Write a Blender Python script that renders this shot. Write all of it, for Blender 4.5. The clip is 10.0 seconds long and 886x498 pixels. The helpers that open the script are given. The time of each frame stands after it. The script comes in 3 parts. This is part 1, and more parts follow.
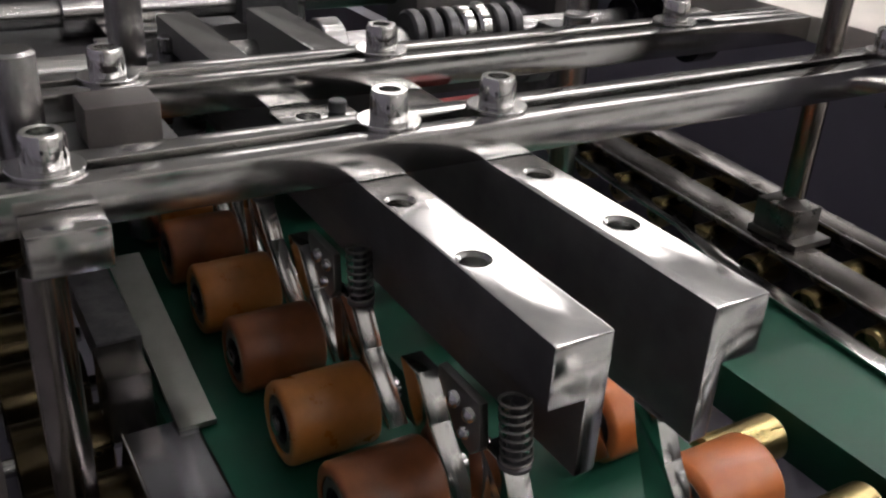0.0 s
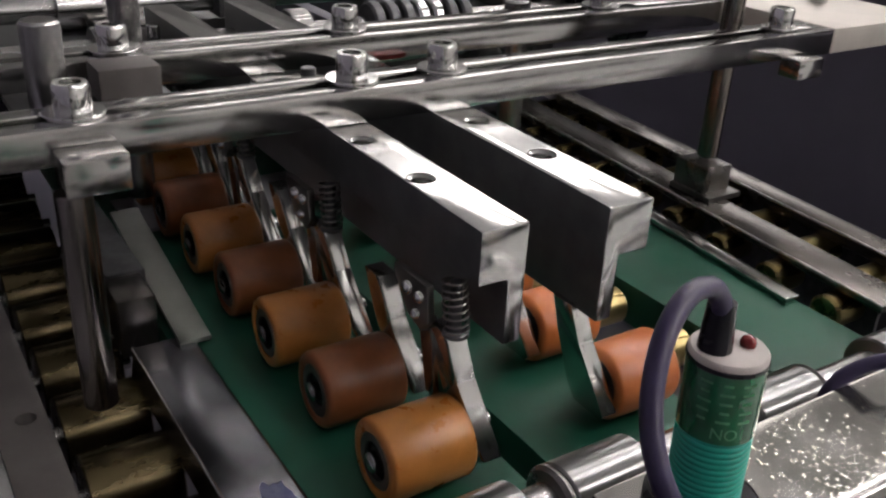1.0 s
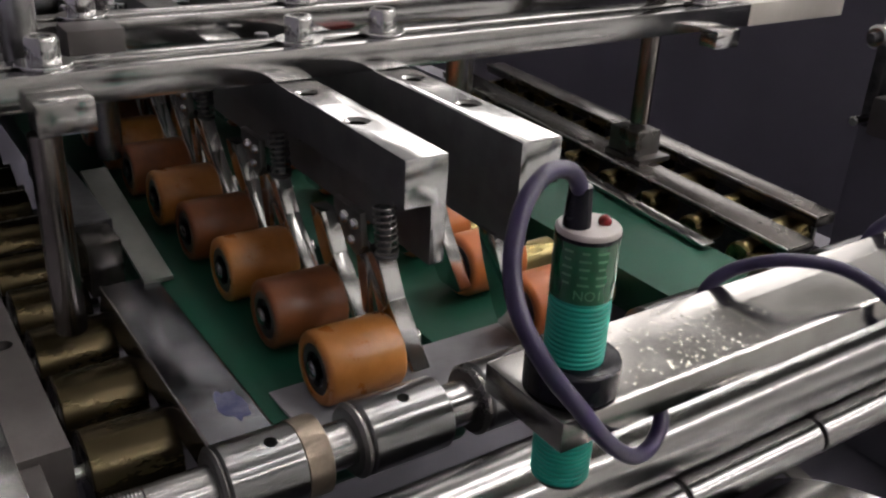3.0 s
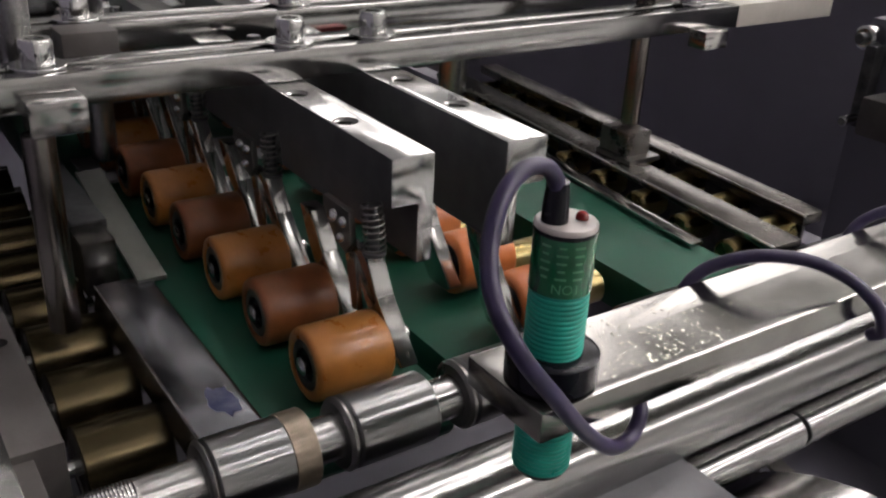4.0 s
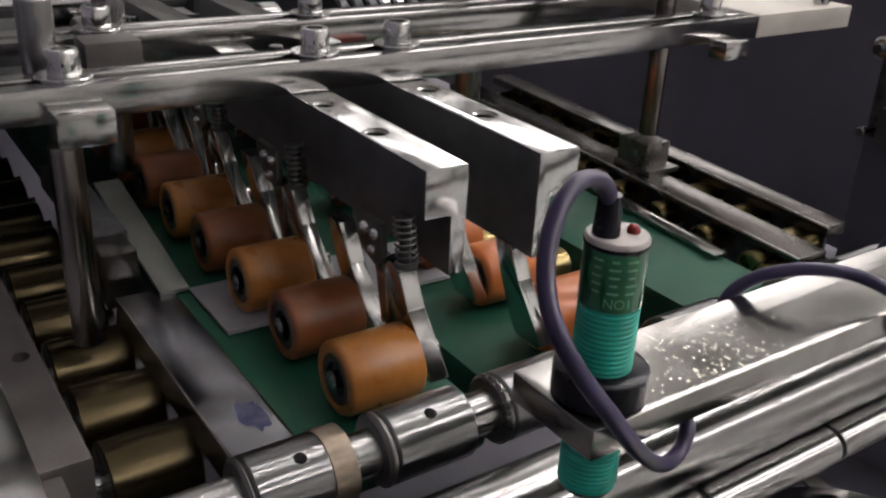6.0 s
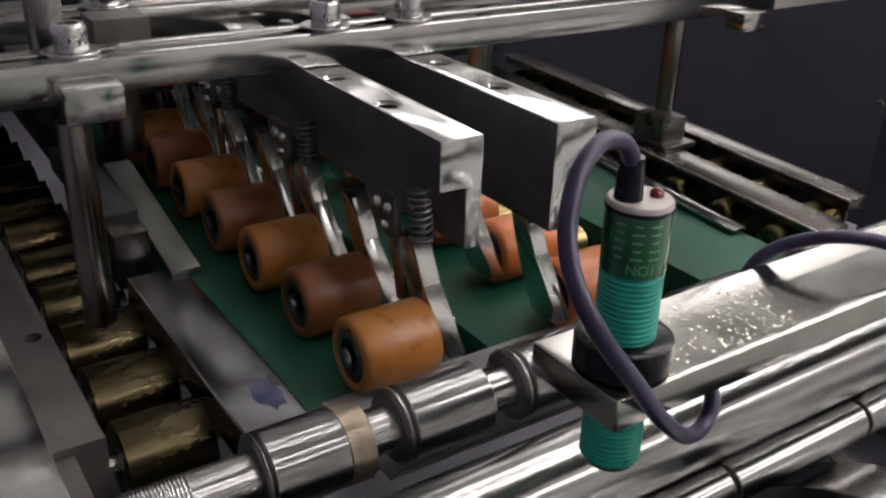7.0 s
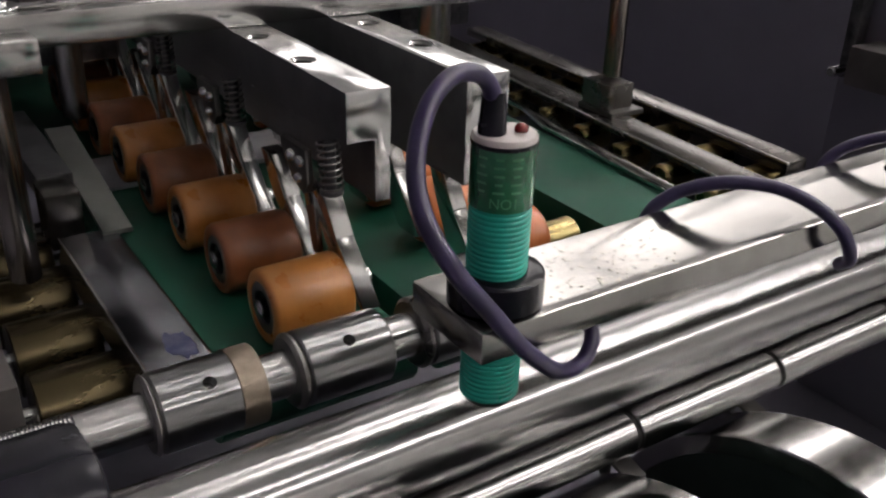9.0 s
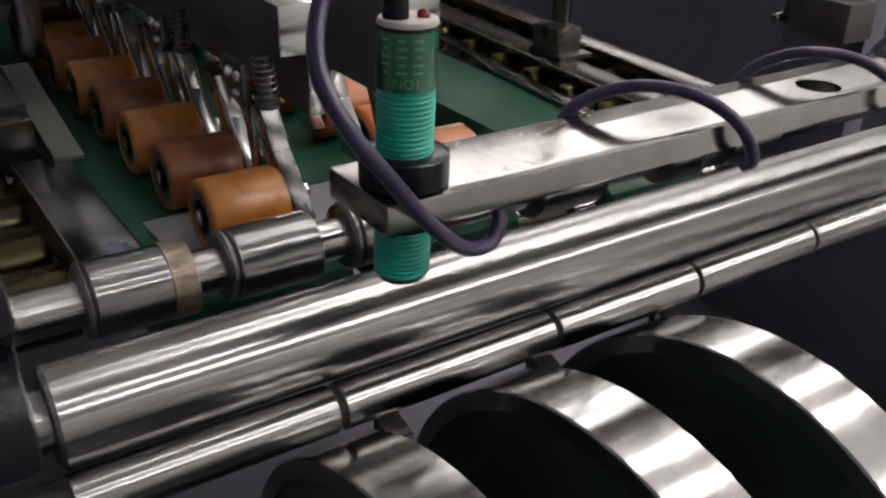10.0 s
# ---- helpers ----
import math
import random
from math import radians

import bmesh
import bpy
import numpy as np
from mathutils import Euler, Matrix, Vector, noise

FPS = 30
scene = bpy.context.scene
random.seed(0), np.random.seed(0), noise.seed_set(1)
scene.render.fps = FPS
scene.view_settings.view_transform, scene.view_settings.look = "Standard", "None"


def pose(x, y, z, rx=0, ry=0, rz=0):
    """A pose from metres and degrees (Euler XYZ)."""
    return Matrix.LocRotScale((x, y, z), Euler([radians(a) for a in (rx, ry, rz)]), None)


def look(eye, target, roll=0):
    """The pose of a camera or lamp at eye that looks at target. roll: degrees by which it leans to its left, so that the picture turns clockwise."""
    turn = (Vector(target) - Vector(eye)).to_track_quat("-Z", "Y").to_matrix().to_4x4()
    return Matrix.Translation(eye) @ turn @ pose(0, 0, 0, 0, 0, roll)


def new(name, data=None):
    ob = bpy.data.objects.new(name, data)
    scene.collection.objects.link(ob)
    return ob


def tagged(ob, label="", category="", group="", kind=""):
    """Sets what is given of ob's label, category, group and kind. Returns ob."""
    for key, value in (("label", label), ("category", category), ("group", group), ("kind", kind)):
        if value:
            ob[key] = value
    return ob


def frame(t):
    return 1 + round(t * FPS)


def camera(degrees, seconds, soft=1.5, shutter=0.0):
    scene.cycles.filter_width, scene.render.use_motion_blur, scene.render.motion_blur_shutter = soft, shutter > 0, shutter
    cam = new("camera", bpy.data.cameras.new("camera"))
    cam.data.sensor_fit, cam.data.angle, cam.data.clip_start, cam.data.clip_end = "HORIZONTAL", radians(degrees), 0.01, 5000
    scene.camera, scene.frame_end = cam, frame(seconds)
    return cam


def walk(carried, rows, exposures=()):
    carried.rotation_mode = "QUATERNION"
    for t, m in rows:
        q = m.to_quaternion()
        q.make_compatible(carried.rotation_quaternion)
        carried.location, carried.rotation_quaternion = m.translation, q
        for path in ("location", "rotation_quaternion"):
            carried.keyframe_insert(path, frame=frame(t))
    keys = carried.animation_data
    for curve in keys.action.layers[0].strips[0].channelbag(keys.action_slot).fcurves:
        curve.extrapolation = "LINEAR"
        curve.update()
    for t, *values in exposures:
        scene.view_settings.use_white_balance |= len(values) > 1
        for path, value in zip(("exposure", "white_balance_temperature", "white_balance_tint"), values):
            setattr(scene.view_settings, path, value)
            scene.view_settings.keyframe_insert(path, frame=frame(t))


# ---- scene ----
cam = camera(51.0, 10.0, soft=2.2)
PATH = [
    (0, (0.0118, -0.0062, 1.118), (0.9452, 1.5154, 0.2161), 3.24),
    (0.5, (-0.0074, -0.0449, 1.1168), (0.952, 1.4644, 0.2216), 2.92),
    (1, (-0.0242, -0.08, 1.1193), (0.9695, 1.4197, 0.2455), 2.91),
    (1.5, (-0.043, -0.0952, 1.1208), (0.9843, 1.3931, 0.2667), 2.89),
    (2, (-0.0398, -0.1161, 1.1229), (1.0159, 1.3476, 0.2608), 2.8),
    (2.2, (-0.0329, -0.125, 1.1173), (1.0199, 1.3316, 0.2399), 2.99),
    (3.3, (-0.0376, -0.1406, 1.1115), (0.9898, 1.3461, 0.2548), 2.99),
    (3.5, (-0.0384, -0.1441, 1.113), (0.991, 1.3401, 0.2543), 2.92),
    (4, (-0.0347, -0.1459, 1.1127), (0.997, 1.3387, 0.2572), 2.81),
    (4.5, (-0.0313, -0.1467, 1.1131), (0.999, 1.34, 0.2596), 2.63),
    (5, (-0.0372, -0.1415, 1.1119), (1.008, 1.3313, 0.2526), 3.27),
    (5.5, (-0.0433, -0.1412, 1.1157), (1.0, 1.3365, 0.2626), 3.04),
    (5.7, (-0.0448, -0.1386, 1.1152), (1.0002, 1.3484, 0.2804), 3.0),
    (6.8, (-0.0442, -0.126, 1.0985), (0.9775, 1.3654, 0.2429), 2.2),
    (7, (-0.0433, -0.129, 1.1024), (0.9728, 1.363, 0.2413), 1.98),
    (7.5, (-0.0351, -0.131, 1.1053), (0.9745, 1.3688, 0.2502), 1.47),
    (8, (-0.0279, -0.1363, 1.0996), (0.9721, 1.3614, 0.2296), 1.43),
    (8.5, (-0.0228, -0.1432, 1.0986), (0.9763, 1.3542, 0.2271), 1.66),
    (9, (-0.0161, -0.1588, 1.0912), (0.9885, 1.3284, 0.2086), 1.67),
    (9.5, (-0.013, -0.1784, 1.0811), (0.9987, 1.2945, 0.1828), 1.76),
    (10, (-0.0126, -0.1981, 1.0707), (1.0085, 1.2614, 0.1613), 1.9),
]
walk(cam, [(t, look(eye, target, roll)) for t, eye, target, roll in PATH])

# ---- world and light ----
world = bpy.data.worlds.new("world")
scene.world = world
world.use_nodes = True
bg = world.node_tree.nodes["Background"]
bg.inputs["Color"].default_value = (0.62, 0.66, 0.72, 1)
bg.inputs["Strength"].default_value = 0.02
scene.view_settings.exposure = 0.03
LAMP_POWER, PANEL_POWER = 44.0, 6.0


# ---- materials ----
def material(name):
    m = bpy.data.materials.new(name)
    m.use_nodes = True
    nt = m.node_tree
    return m, nt, nt.nodes["Principled BSDF"]


def node(nt, kind, **values):
    n = nt.nodes.new(kind)
    for key, value in values.items():
        n.inputs[key].default_value = value
    return n


def surface(name, dark, light, scale=120.0, rough=(0.3, 0.5), metal=0.0, bump=0.02, stretch=(1, 1, 1), fine=900.0, coat=0.0, vary=0.0, contrast=(0.35, 0.7)):
    """Two scales of noise: stains drive colour and roughness, fine grain drives relief."""
    m, nt, p = material(name)
    link = nt.links.new
    tc = nt.nodes.new("ShaderNodeTexCoord")
    mp = nt.nodes.new("ShaderNodeMapping")
    mp.inputs["Scale"].default_value = stretch
    link(tc.outputs["Object"], mp.inputs["Vector"])
    big = node(nt, "ShaderNodeTexNoise", Scale=scale, Detail=6.0, Roughness=0.6)
    small = node(nt, "ShaderNodeTexNoise", Scale=fine, Detail=3.0)
    link(mp.outputs["Vector"], big.inputs["Vector"])
    link(mp.outputs["Vector"], small.inputs["Vector"])
    ramp = nt.nodes.new("ShaderNodeMapRange")
    ramp.inputs["From Min"].default_value, ramp.inputs["From Max"].default_value = contrast
    link(big.outputs["Fac"], ramp.inputs["Value"])
    mix = nt.nodes.new("ShaderNodeMix")
    mix.data_type = "RGBA"
    mix.inputs["A"].default_value, mix.inputs["B"].default_value = (*dark, 1), (*light, 1)
    link(ramp.outputs["Result"], mix.inputs["Factor"])
    out = mix.outputs["Result"]
    if vary:
        info = nt.nodes.new("ShaderNodeObjectInfo")
        shade = node(nt, "ShaderNodeMapRange", **{"To Min": 1 - vary, "To Max": 1 + vary})
        link(info.outputs["Random"], shade.inputs["Value"])
        hsv = nt.nodes.new("ShaderNodeHueSaturation")
        link(shade.outputs["Result"], hsv.inputs["Value"])
        link(out, hsv.inputs["Color"])
        out = hsv.outputs["Color"]
    link(out, p.inputs["Base Color"])
    rr = node(nt, "ShaderNodeMapRange", **{"From Min": 0.3, "From Max": 0.7, "To Min": rough[0], "To Max": rough[1]})
    both = nt.nodes.new("ShaderNodeMath")
    both.operation = "MULTIPLY_ADD"
    both.inputs[1].default_value, both.inputs[2].default_value = 0.12, 0.0
    link(small.outputs["Fac"], both.inputs[0])
    add = nt.nodes.new("ShaderNodeMath")
    link(both.outputs[0], add.inputs[0])
    link(big.outputs["Fac"], add.inputs[1])
    sub = nt.nodes.new("ShaderNodeMath")
    sub.operation = "SUBTRACT"
    sub.inputs[1].default_value = 0.06
    link(add.outputs[0], sub.inputs[0])
    link(sub.outputs[0], rr.inputs["Value"])
    link(rr.outputs["Result"], p.inputs["Roughness"])
    p.inputs["Metallic"].default_value = metal
    p.inputs["Coat Weight"].default_value = coat
    if bump:
        b = node(nt, "ShaderNodeBump", Strength=bump, Distance=0.001)
        link(small.outputs["Fac"], b.inputs["Height"])
        link(b.outputs["Normal"], p.inputs["Normal"])
    return m


def glow(name, color, strength):
    m, nt, p = material(name)
    p.inputs["Base Color"].default_value = (*color, 1)
    p.inputs["Emission Color"].default_value = (*color, 1)
    p.inputs["Emission Strength"].default_value = strength
    return m


STEEL = surface("polished_steel", (0.41, 0.402, 0.395), (0.50, 0.492, 0.485), 60, (0.11, 0.19), 1.0, 0.004)
GROUND = surface("ground_steel_shaft", (0.35, 0.345, 0.34), (0.42, 0.415, 0.41), 6, (0.150, 0.152), 1.0, 0.0)


def ground_round(m, rough):
    nt = m.node_tree
    p = nt.nodes["Principled BSDF"]
    for l in list(p.inputs["Roughness"].links):
        nt.links.remove(l)
    t = nt.nodes.new("ShaderNodeTangent")
    t.direction_type, t.axis = "RADIAL", "X"
    nt.links.new(t.outputs["Tangent"], p.inputs["Tangent"])
    p.inputs["Roughness"].default_value = rough
    p.inputs["Anisotropic"].default_value = 0.95
    p.inputs["Anisotropic Rotation"].default_value = 0.25
    return m


ground_round(GROUND, 0.26)
TURNED = surface("turned_steel_collar", (0.225, 0.225, 0.226), (0.275, 0.275, 0.276), 10, (0.165, 0.175), 1.0, 0.0)
ground_round(TURNED, 0.29)
DULL = surface("dull_worn_steel", (0.13, 0.125, 0.12), (0.23, 0.22, 0.21), 35, (0.24, 0.36), 0.85, 0.01)
CHROME = surface("chromed_steel", (0.60, 0.60, 0.59), (0.68, 0.68, 0.67), 30, (0.09, 0.17), 1.0, 0.004)
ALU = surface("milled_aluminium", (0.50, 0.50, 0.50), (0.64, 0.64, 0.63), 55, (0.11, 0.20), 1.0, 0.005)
BARSIDE = surface("dark_bar_side", (0.11, 0.11, 0.115), (0.17, 0.17, 0.175), 40, (0.30, 0.42), 0.6, 0.01)
BLUED = surface("oiled_dark_steel", (0.05, 0.05, 0.055), (0.13, 0.13, 0.135), 90, (0.28, 0.5), 0.7, 0.08)
BLACK = surface("black_plastic", (0.006, 0.006, 0.009), (0.012, 0.011, 0.017), 60, (0.18, 0.30), 0.0, 0.02)
BLACK.node_tree.nodes["Principled BSDF"].inputs["Specular IOR Level"].default_value = 0.22
NAVY = surface("navy_painted_sheet", (0.125, 0.118, 0.150), (0.165, 0.156, 0.195), 4, (0.5, 0.7), 0.0, 0.03)
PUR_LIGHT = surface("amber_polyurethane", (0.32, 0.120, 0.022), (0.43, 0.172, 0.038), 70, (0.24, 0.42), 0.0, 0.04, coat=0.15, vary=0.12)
# Shade on every second roller, put into a darker red-brown base colour.
PUR_SHADED = surface("shaded_amber_polyurethane", (0.17, 0.054, 0.017), (0.25, 0.082, 0.025), 70, (0.3, 0.48), 0.0, 0.04, coat=0.1, vary=0.12)
PUR_RED = surface("orange_polyurethane", (0.42, 0.115, 0.028), (0.52, 0.16, 0.042), 70, (0.28, 0.45), 0.0, 0.04, coat=0.1, vary=0.1)
BELT = surface("green_belt_cover", (0.003, 0.060, 0.034), (0.007, 0.092, 0.053), 25, (0.42, 0.6), 0.0, 0.15, fine=1800)
BRASS = surface("worn_brass", (0.22, 0.17, 0.07), (0.50, 0.41, 0.20), 45, (0.2, 0.4), 1.0, 0.05, (0.3, 1, 1))
OLIVE = surface("tarnished_brass_drum", (0.050, 0.037, 0.021), (0.088, 0.070, 0.036), 28, (0.2, 0.3), 0.9, 0.02, (0.3, 1, 1), contrast=(0.2, 0.85))
PLATE = surface("stained_guide_plate", (0.29, 0.29, 0.325), (0.37, 0.37, 0.40), 22, (0.14, 0.26), 1.0, 0.005, contrast=(0.25, 0.8))
SIDE = surface("worn_side_rail_steel", (0.10, 0.092, 0.086), (0.145, 0.132, 0.122), 40, (0.2, 0.3), 0.9, 0.01)
ROD = surface("brown_tarnished_rod", (0.20, 0.18, 0.165), (0.29, 0.265, 0.245), 25, (0.15, 0.24), 1.0, 0.005)
GLUE = surface("dried_clear_glue", (0.72, 0.68, 0.58), (0.82, 0.78, 0.68), 200, (0.08, 0.16), 0.85, 0.0)
TONGUE = surface("dull_tongue_sheet", (0.20, 0.205, 0.19), (0.28, 0.285, 0.265), 30, (0.28, 0.4), 0.85, 0.01)
SCUFFED = surface("scuffed_bracket_steel", (0.25, 0.24, 0.225), (0.40, 0.39, 0.375), 45, (0.11, 0.24), 1.0, 0.008, fine=1400, contrast=(0.25, 0.8))
BLUE_STAIN = surface("blue_marker_stain", (0.11, 0.12, 0.24), (0.24, 0.25, 0.36), 140, (0.3, 0.45), 0.7, 0.02)
PAINT = surface("grey_brown_painted_iron", (0.070, 0.062, 0.061), (0.120, 0.108, 0.105), 30, (0.4, 0.6), 0.2, 0.1)
CABLE = surface("violet_cable_sheath", (0.026, 0.019, 0.056), (0.040, 0.030, 0.084), 80, (0.28, 0.42), 0.0, 0.04)
TEAL = surface("teal_threaded_plastic", (0.0, 0.27, 0.20), (0.01, 0.36, 0.27), 90, (0.25, 0.4), 0.0, 0.02)
GREEN_FILM = surface("green_label_film", (0.0, 0.090, 0.032), (0.005, 0.135, 0.050), 90, (0.10, 0.18), 0.25, 0.01, coat=1.0)
PALE_INK = surface("pale_green_ink", (0.05, 0.22, 0.10), (0.08, 0.28, 0.13), 200, (0.3, 0.4), 0.0, 0.0)
CAP = surface("pale_sensor_cap", (0.42, 0.38, 0.36), (0.52, 0.48, 0.46), 90, (0.3, 0.45), 0.0, 0.02)
LED = surface("dark_red_indicator", (0.14, 0.008, 0.008), (0.22, 0.012, 0.012), 90, (0.08, 0.16), 0.0, 0.0, coat=0.6)
TAPE = surface("beige_masking_tape", (0.20, 0.16, 0.12), (0.30, 0.25, 0.195), 150, (0.3, 0.42), 0.7, 0.03)
CARD = surface("grey_white_carton", (0.23, 0.228, 0.245), (0.31, 0.306, 0.325), 40, (0.55, 0.7), 0.0, 0.05)
SCARLET = surface("dark_red_plastic", (0.16, 0.015, 0.015), (0.24, 0.025, 0.025), 60, (0.35, 0.5), 0.0, 0.02)
RUBBER = surface("black_rubber", (0.010, 0.010, 0.010), (0.02, 0.02, 0.02), 80, (0.5, 0.7), 0.0, 0.1)
WHEELFACE = surface("dark_green_iron", (0.022, 0.034, 0.030), (0.038, 0.056, 0.048), 30, (0.45, 0.65), 0.1, 0.1)
CONCRETE = surface("hall_floor", (0.34, 0.34, 0.335), (0.44, 0.44, 0.43), 1.5, (0.35, 0.6), 0.0, 0.1, fine=60)
WALL = surface("hall_wall", (0.56, 0.55, 0.54), (0.64, 0.63, 0.62), 1.0, (0.6, 0.8), 0.0, 0.05, fine=40)
ROOF = surface("hall_roof", (0.62, 0.62, 0.62), (0.72, 0.72, 0.72), 1.0, (0.6, 0.8), 0.0, 0.05, fine=40)
PALE = surface("pale_machined_plate", (0.50, 0.47, 0.43), (0.64, 0.60, 0.55), 20, (0.32, 0.48), 0.35, 0.02)
HOUSING = surface("lamp_housing", (0.6, 0.6, 0.6), (0.7, 0.7, 0.7), 5, (0.4, 0.5), 0.0, 0.0)
TUBE = glow("lit_lamp_tube", (1.0, 0.945, 0.925), LAMP_POWER)


# ---- mesh helpers ----
ORIGIN = {}


def thing(name, at, label, category, group="", kind=""):
    ob = new(name)
    ob.empty_display_size = 0.02
    ob.location = at
    ORIGIN[ob] = Vector(at)
    return tagged(ob, label, category, group, kind)


def finish(bm, smooth=40):
    bmesh.ops.recalc_face_normals(bm, faces=bm.faces)
    for f in bm.faces:
        f.smooth = True
    for e in bm.edges:
        e.smooth = len(e.link_faces) == 2 and e.calc_face_angle() < radians(smooth)


def part(name, bm, mat, parent=None, label="", smooth=40):
    """Links a bmesh, built in world metres, as one mesh under a thing or part."""
    finish(bm, smooth)
    base = ORIGIN[parent] if parent else Vector()
    bm.transform(Matrix.Translation(-base))
    me = bpy.data.meshes.new(name)
    bm.to_mesh(me)
    bm.free()
    me.materials.append(mat)
    ob = new(name, me)
    if parent:
        ob.parent = parent
    ORIGIN[ob] = base.copy()
    return tagged(ob, label)


def solid(name, bm, mat, label, category, group="", kind="", smooth=40):
    """A thing of one mesh, with its origin at its base."""
    finish(bm, smooth)
    lo = Vector([min(v.co[n] for v in bm.verts) for n in range(3)])
    hi = Vector([max(v.co[n] for v in bm.verts) for n in range(3)])
    base = Vector(((lo.x + hi.x) / 2, (lo.y + hi.y) / 2, lo.z))
    bm.transform(Matrix.Translation(-base))
    me = bpy.data.meshes.new(name)
    bm.to_mesh(me)
    bm.free()
    me.materials.append(mat)
    ob = new(name, me)
    ob.location = base
    ORIGIN[ob] = base
    return tagged(ob, label, category, group, kind)


def bevel(bm, width, edges=None, segments=2):
    if width:
        bmesh.ops.bevel(bm, geom=list(edges or bm.edges), offset=width, segments=segments, affect="EDGES", profile=0.6, clamp_overlap=True)


def box(x0, x1, y0, y1, z0, z1, edge=0.0006, bm=None):
    b = bmesh.new()
    bmesh.ops.create_cube(b, size=1)
    for v in b.verts:
        v.co = ((x0 + x1) / 2 + v.co.x * (x1 - x0), (y0 + y1) / 2 + v.co.y * (y1 - y0), (z0 + z1) / 2 + v.co.z * (z1 - z0))
    bevel(b, edge)
    return join(bm, b)


def join(bm, other):
    if bm is None:
        return other
    me = bpy.data.meshes.new("tmp")
    other.to_mesh(me)
    other.free()
    bm.from_mesh(me)
    bpy.data.meshes.remove(me)
    return bm


def prism(outline, axis, a, b, edge=0.0006):
    """An outline of (u, v) pairs drawn out along an axis from a to b."""
    place = {"x": lambda u, v, w: (w, u, v), "y": lambda u, v, w: (u, w, v), "z": lambda u, v, w: (u, v, w)}[axis]
    bm = bmesh.new()
    ends = [[bm.verts.new(place(u, v, w)) for u, v in outline] for w in (a, b)]
    for ring in ends:
        bm.faces.new(ring)
    for i in range(len(outline)):
        j = (i + 1) % len(outline)
        bm.faces.new((ends[0][i], ends[0][j], ends[1][j], ends[1][i]))
    bmesh.ops.recalc_face_normals(bm, faces=bm.faces)
    bevel(bm, edge)
    return bm


def lathe(profile, axis="x", centre=(0, 0, 0), steps=48, bm=None):
    """A profile of (along, radius) turned round an axis through centre."""
    b = bmesh.new()
    c = Vector(centre)
    turn = {"x": lambda s, r, a: Vector((s, r * math.cos(a), r * math.sin(a))),
            "y": lambda s, r, a: Vector((r * math.sin(a), s, r * math.cos(a))),
            "z": lambda s, r, a: Vector((r * math.cos(a), r * math.sin(a), s))}[axis]
    rings = []
    for s, r in profile:
        if r < 1e-6:
            rings.append([b.verts.new(c + turn(s, 0, 0))])
        else:
            rings.append([b.verts.new(c + turn(s, r, 2 * math.pi * i / steps)) for i in range(steps)])
    for p, q in zip(rings, rings[1:]):
        for i in range(steps):
            j = (i + 1) % steps
            if len(p) == 1 and len(q) == 1:
                continue
            if len(p) == 1:
                b.faces.new((p[0], q[j], q[i]))
            elif len(q) == 1:
                b.faces.new((p[i], p[j], q[0]))
            else:
                b.faces.new((p[i], p[j], q[j], q[i]))
    return join(bm, b)


def rod(s0, s1, r, axis="x", centre=(0, 0, 0), edge=0.0005, steps=40, bm=None):
    return lathe([(s0, 0), (s0, r - edge), (s0 + edge, r), (s1 - edge, r), (s1, r - edge), (s1, 0)], axis, centre, steps, bm)


def pipe(s0, s1, r, hole, axis="x", centre=(0, 0, 0), edge=0.0006, steps=48):
    return lathe([(s0, hole), (s0, r - edge), (s0 + edge, r), (s1 - edge, r), (s1, r - edge), (s1, hole), (s0, hole)], axis, centre, steps)


def sweep(points, r, steps=14, smooth_steps=8, bm=None):
    """A round cord through points (Catmull-Rom)."""
    P = [Vector(p) for p in points]
    P = [2 * P[0] - P[1], *P, 2 * P[-1] - P[-2]]
    line = []
    for a, b, c, d in zip(P, P[1:], P[2:], P[3:]):
        for i in range(smooth_steps):
            t = i / smooth_steps
            line.append(0.5 * (2 * b + (c - a) * t + (2 * a - 5 * b + 4 * c - d) * t * t + (3 * b - a - 3 * c + d) * t ** 3))
    line.append(P[-2])
    b = bmesh.new()
    rings, normal = [], None
    for i, p in enumerate(line):
        way = (line[min(i + 1, len(line) - 1)] - line[max(i - 1, 0)]).normalized()
        normal = (normal - way * normal.dot(way)).normalized() if normal else way.orthogonal().normalized()
        side = way.cross(normal)
        rings.append([b.verts.new(p + r * (normal * math.cos(a) + side * math.sin(a))) for a in (2 * math.pi * k / steps for k in range(steps))])
    for p, q in zip(rings, rings[1:]):
        for i in range(steps):
            j = (i + 1) % steps
            b.faces.new((p[i], p[j], q[j], q[i]))
    b.faces.new(rings[0])
    b.faces.new(rings[-1])
    return join(bm, b)


def coil(x, y, z0, z1, r, wire, turns, lean=0.0):
    pts = []
    n = turns * 8
    for i in range(n + 1):
        a, f = 2 * math.pi * i / 8, i / n
        pts.append((x + r * math.cos(a), y + r * math.sin(a) + lean * (f - 0.5), z0 + (z1 - z0) * f))
    return sweep(pts, wire, 6, 2)


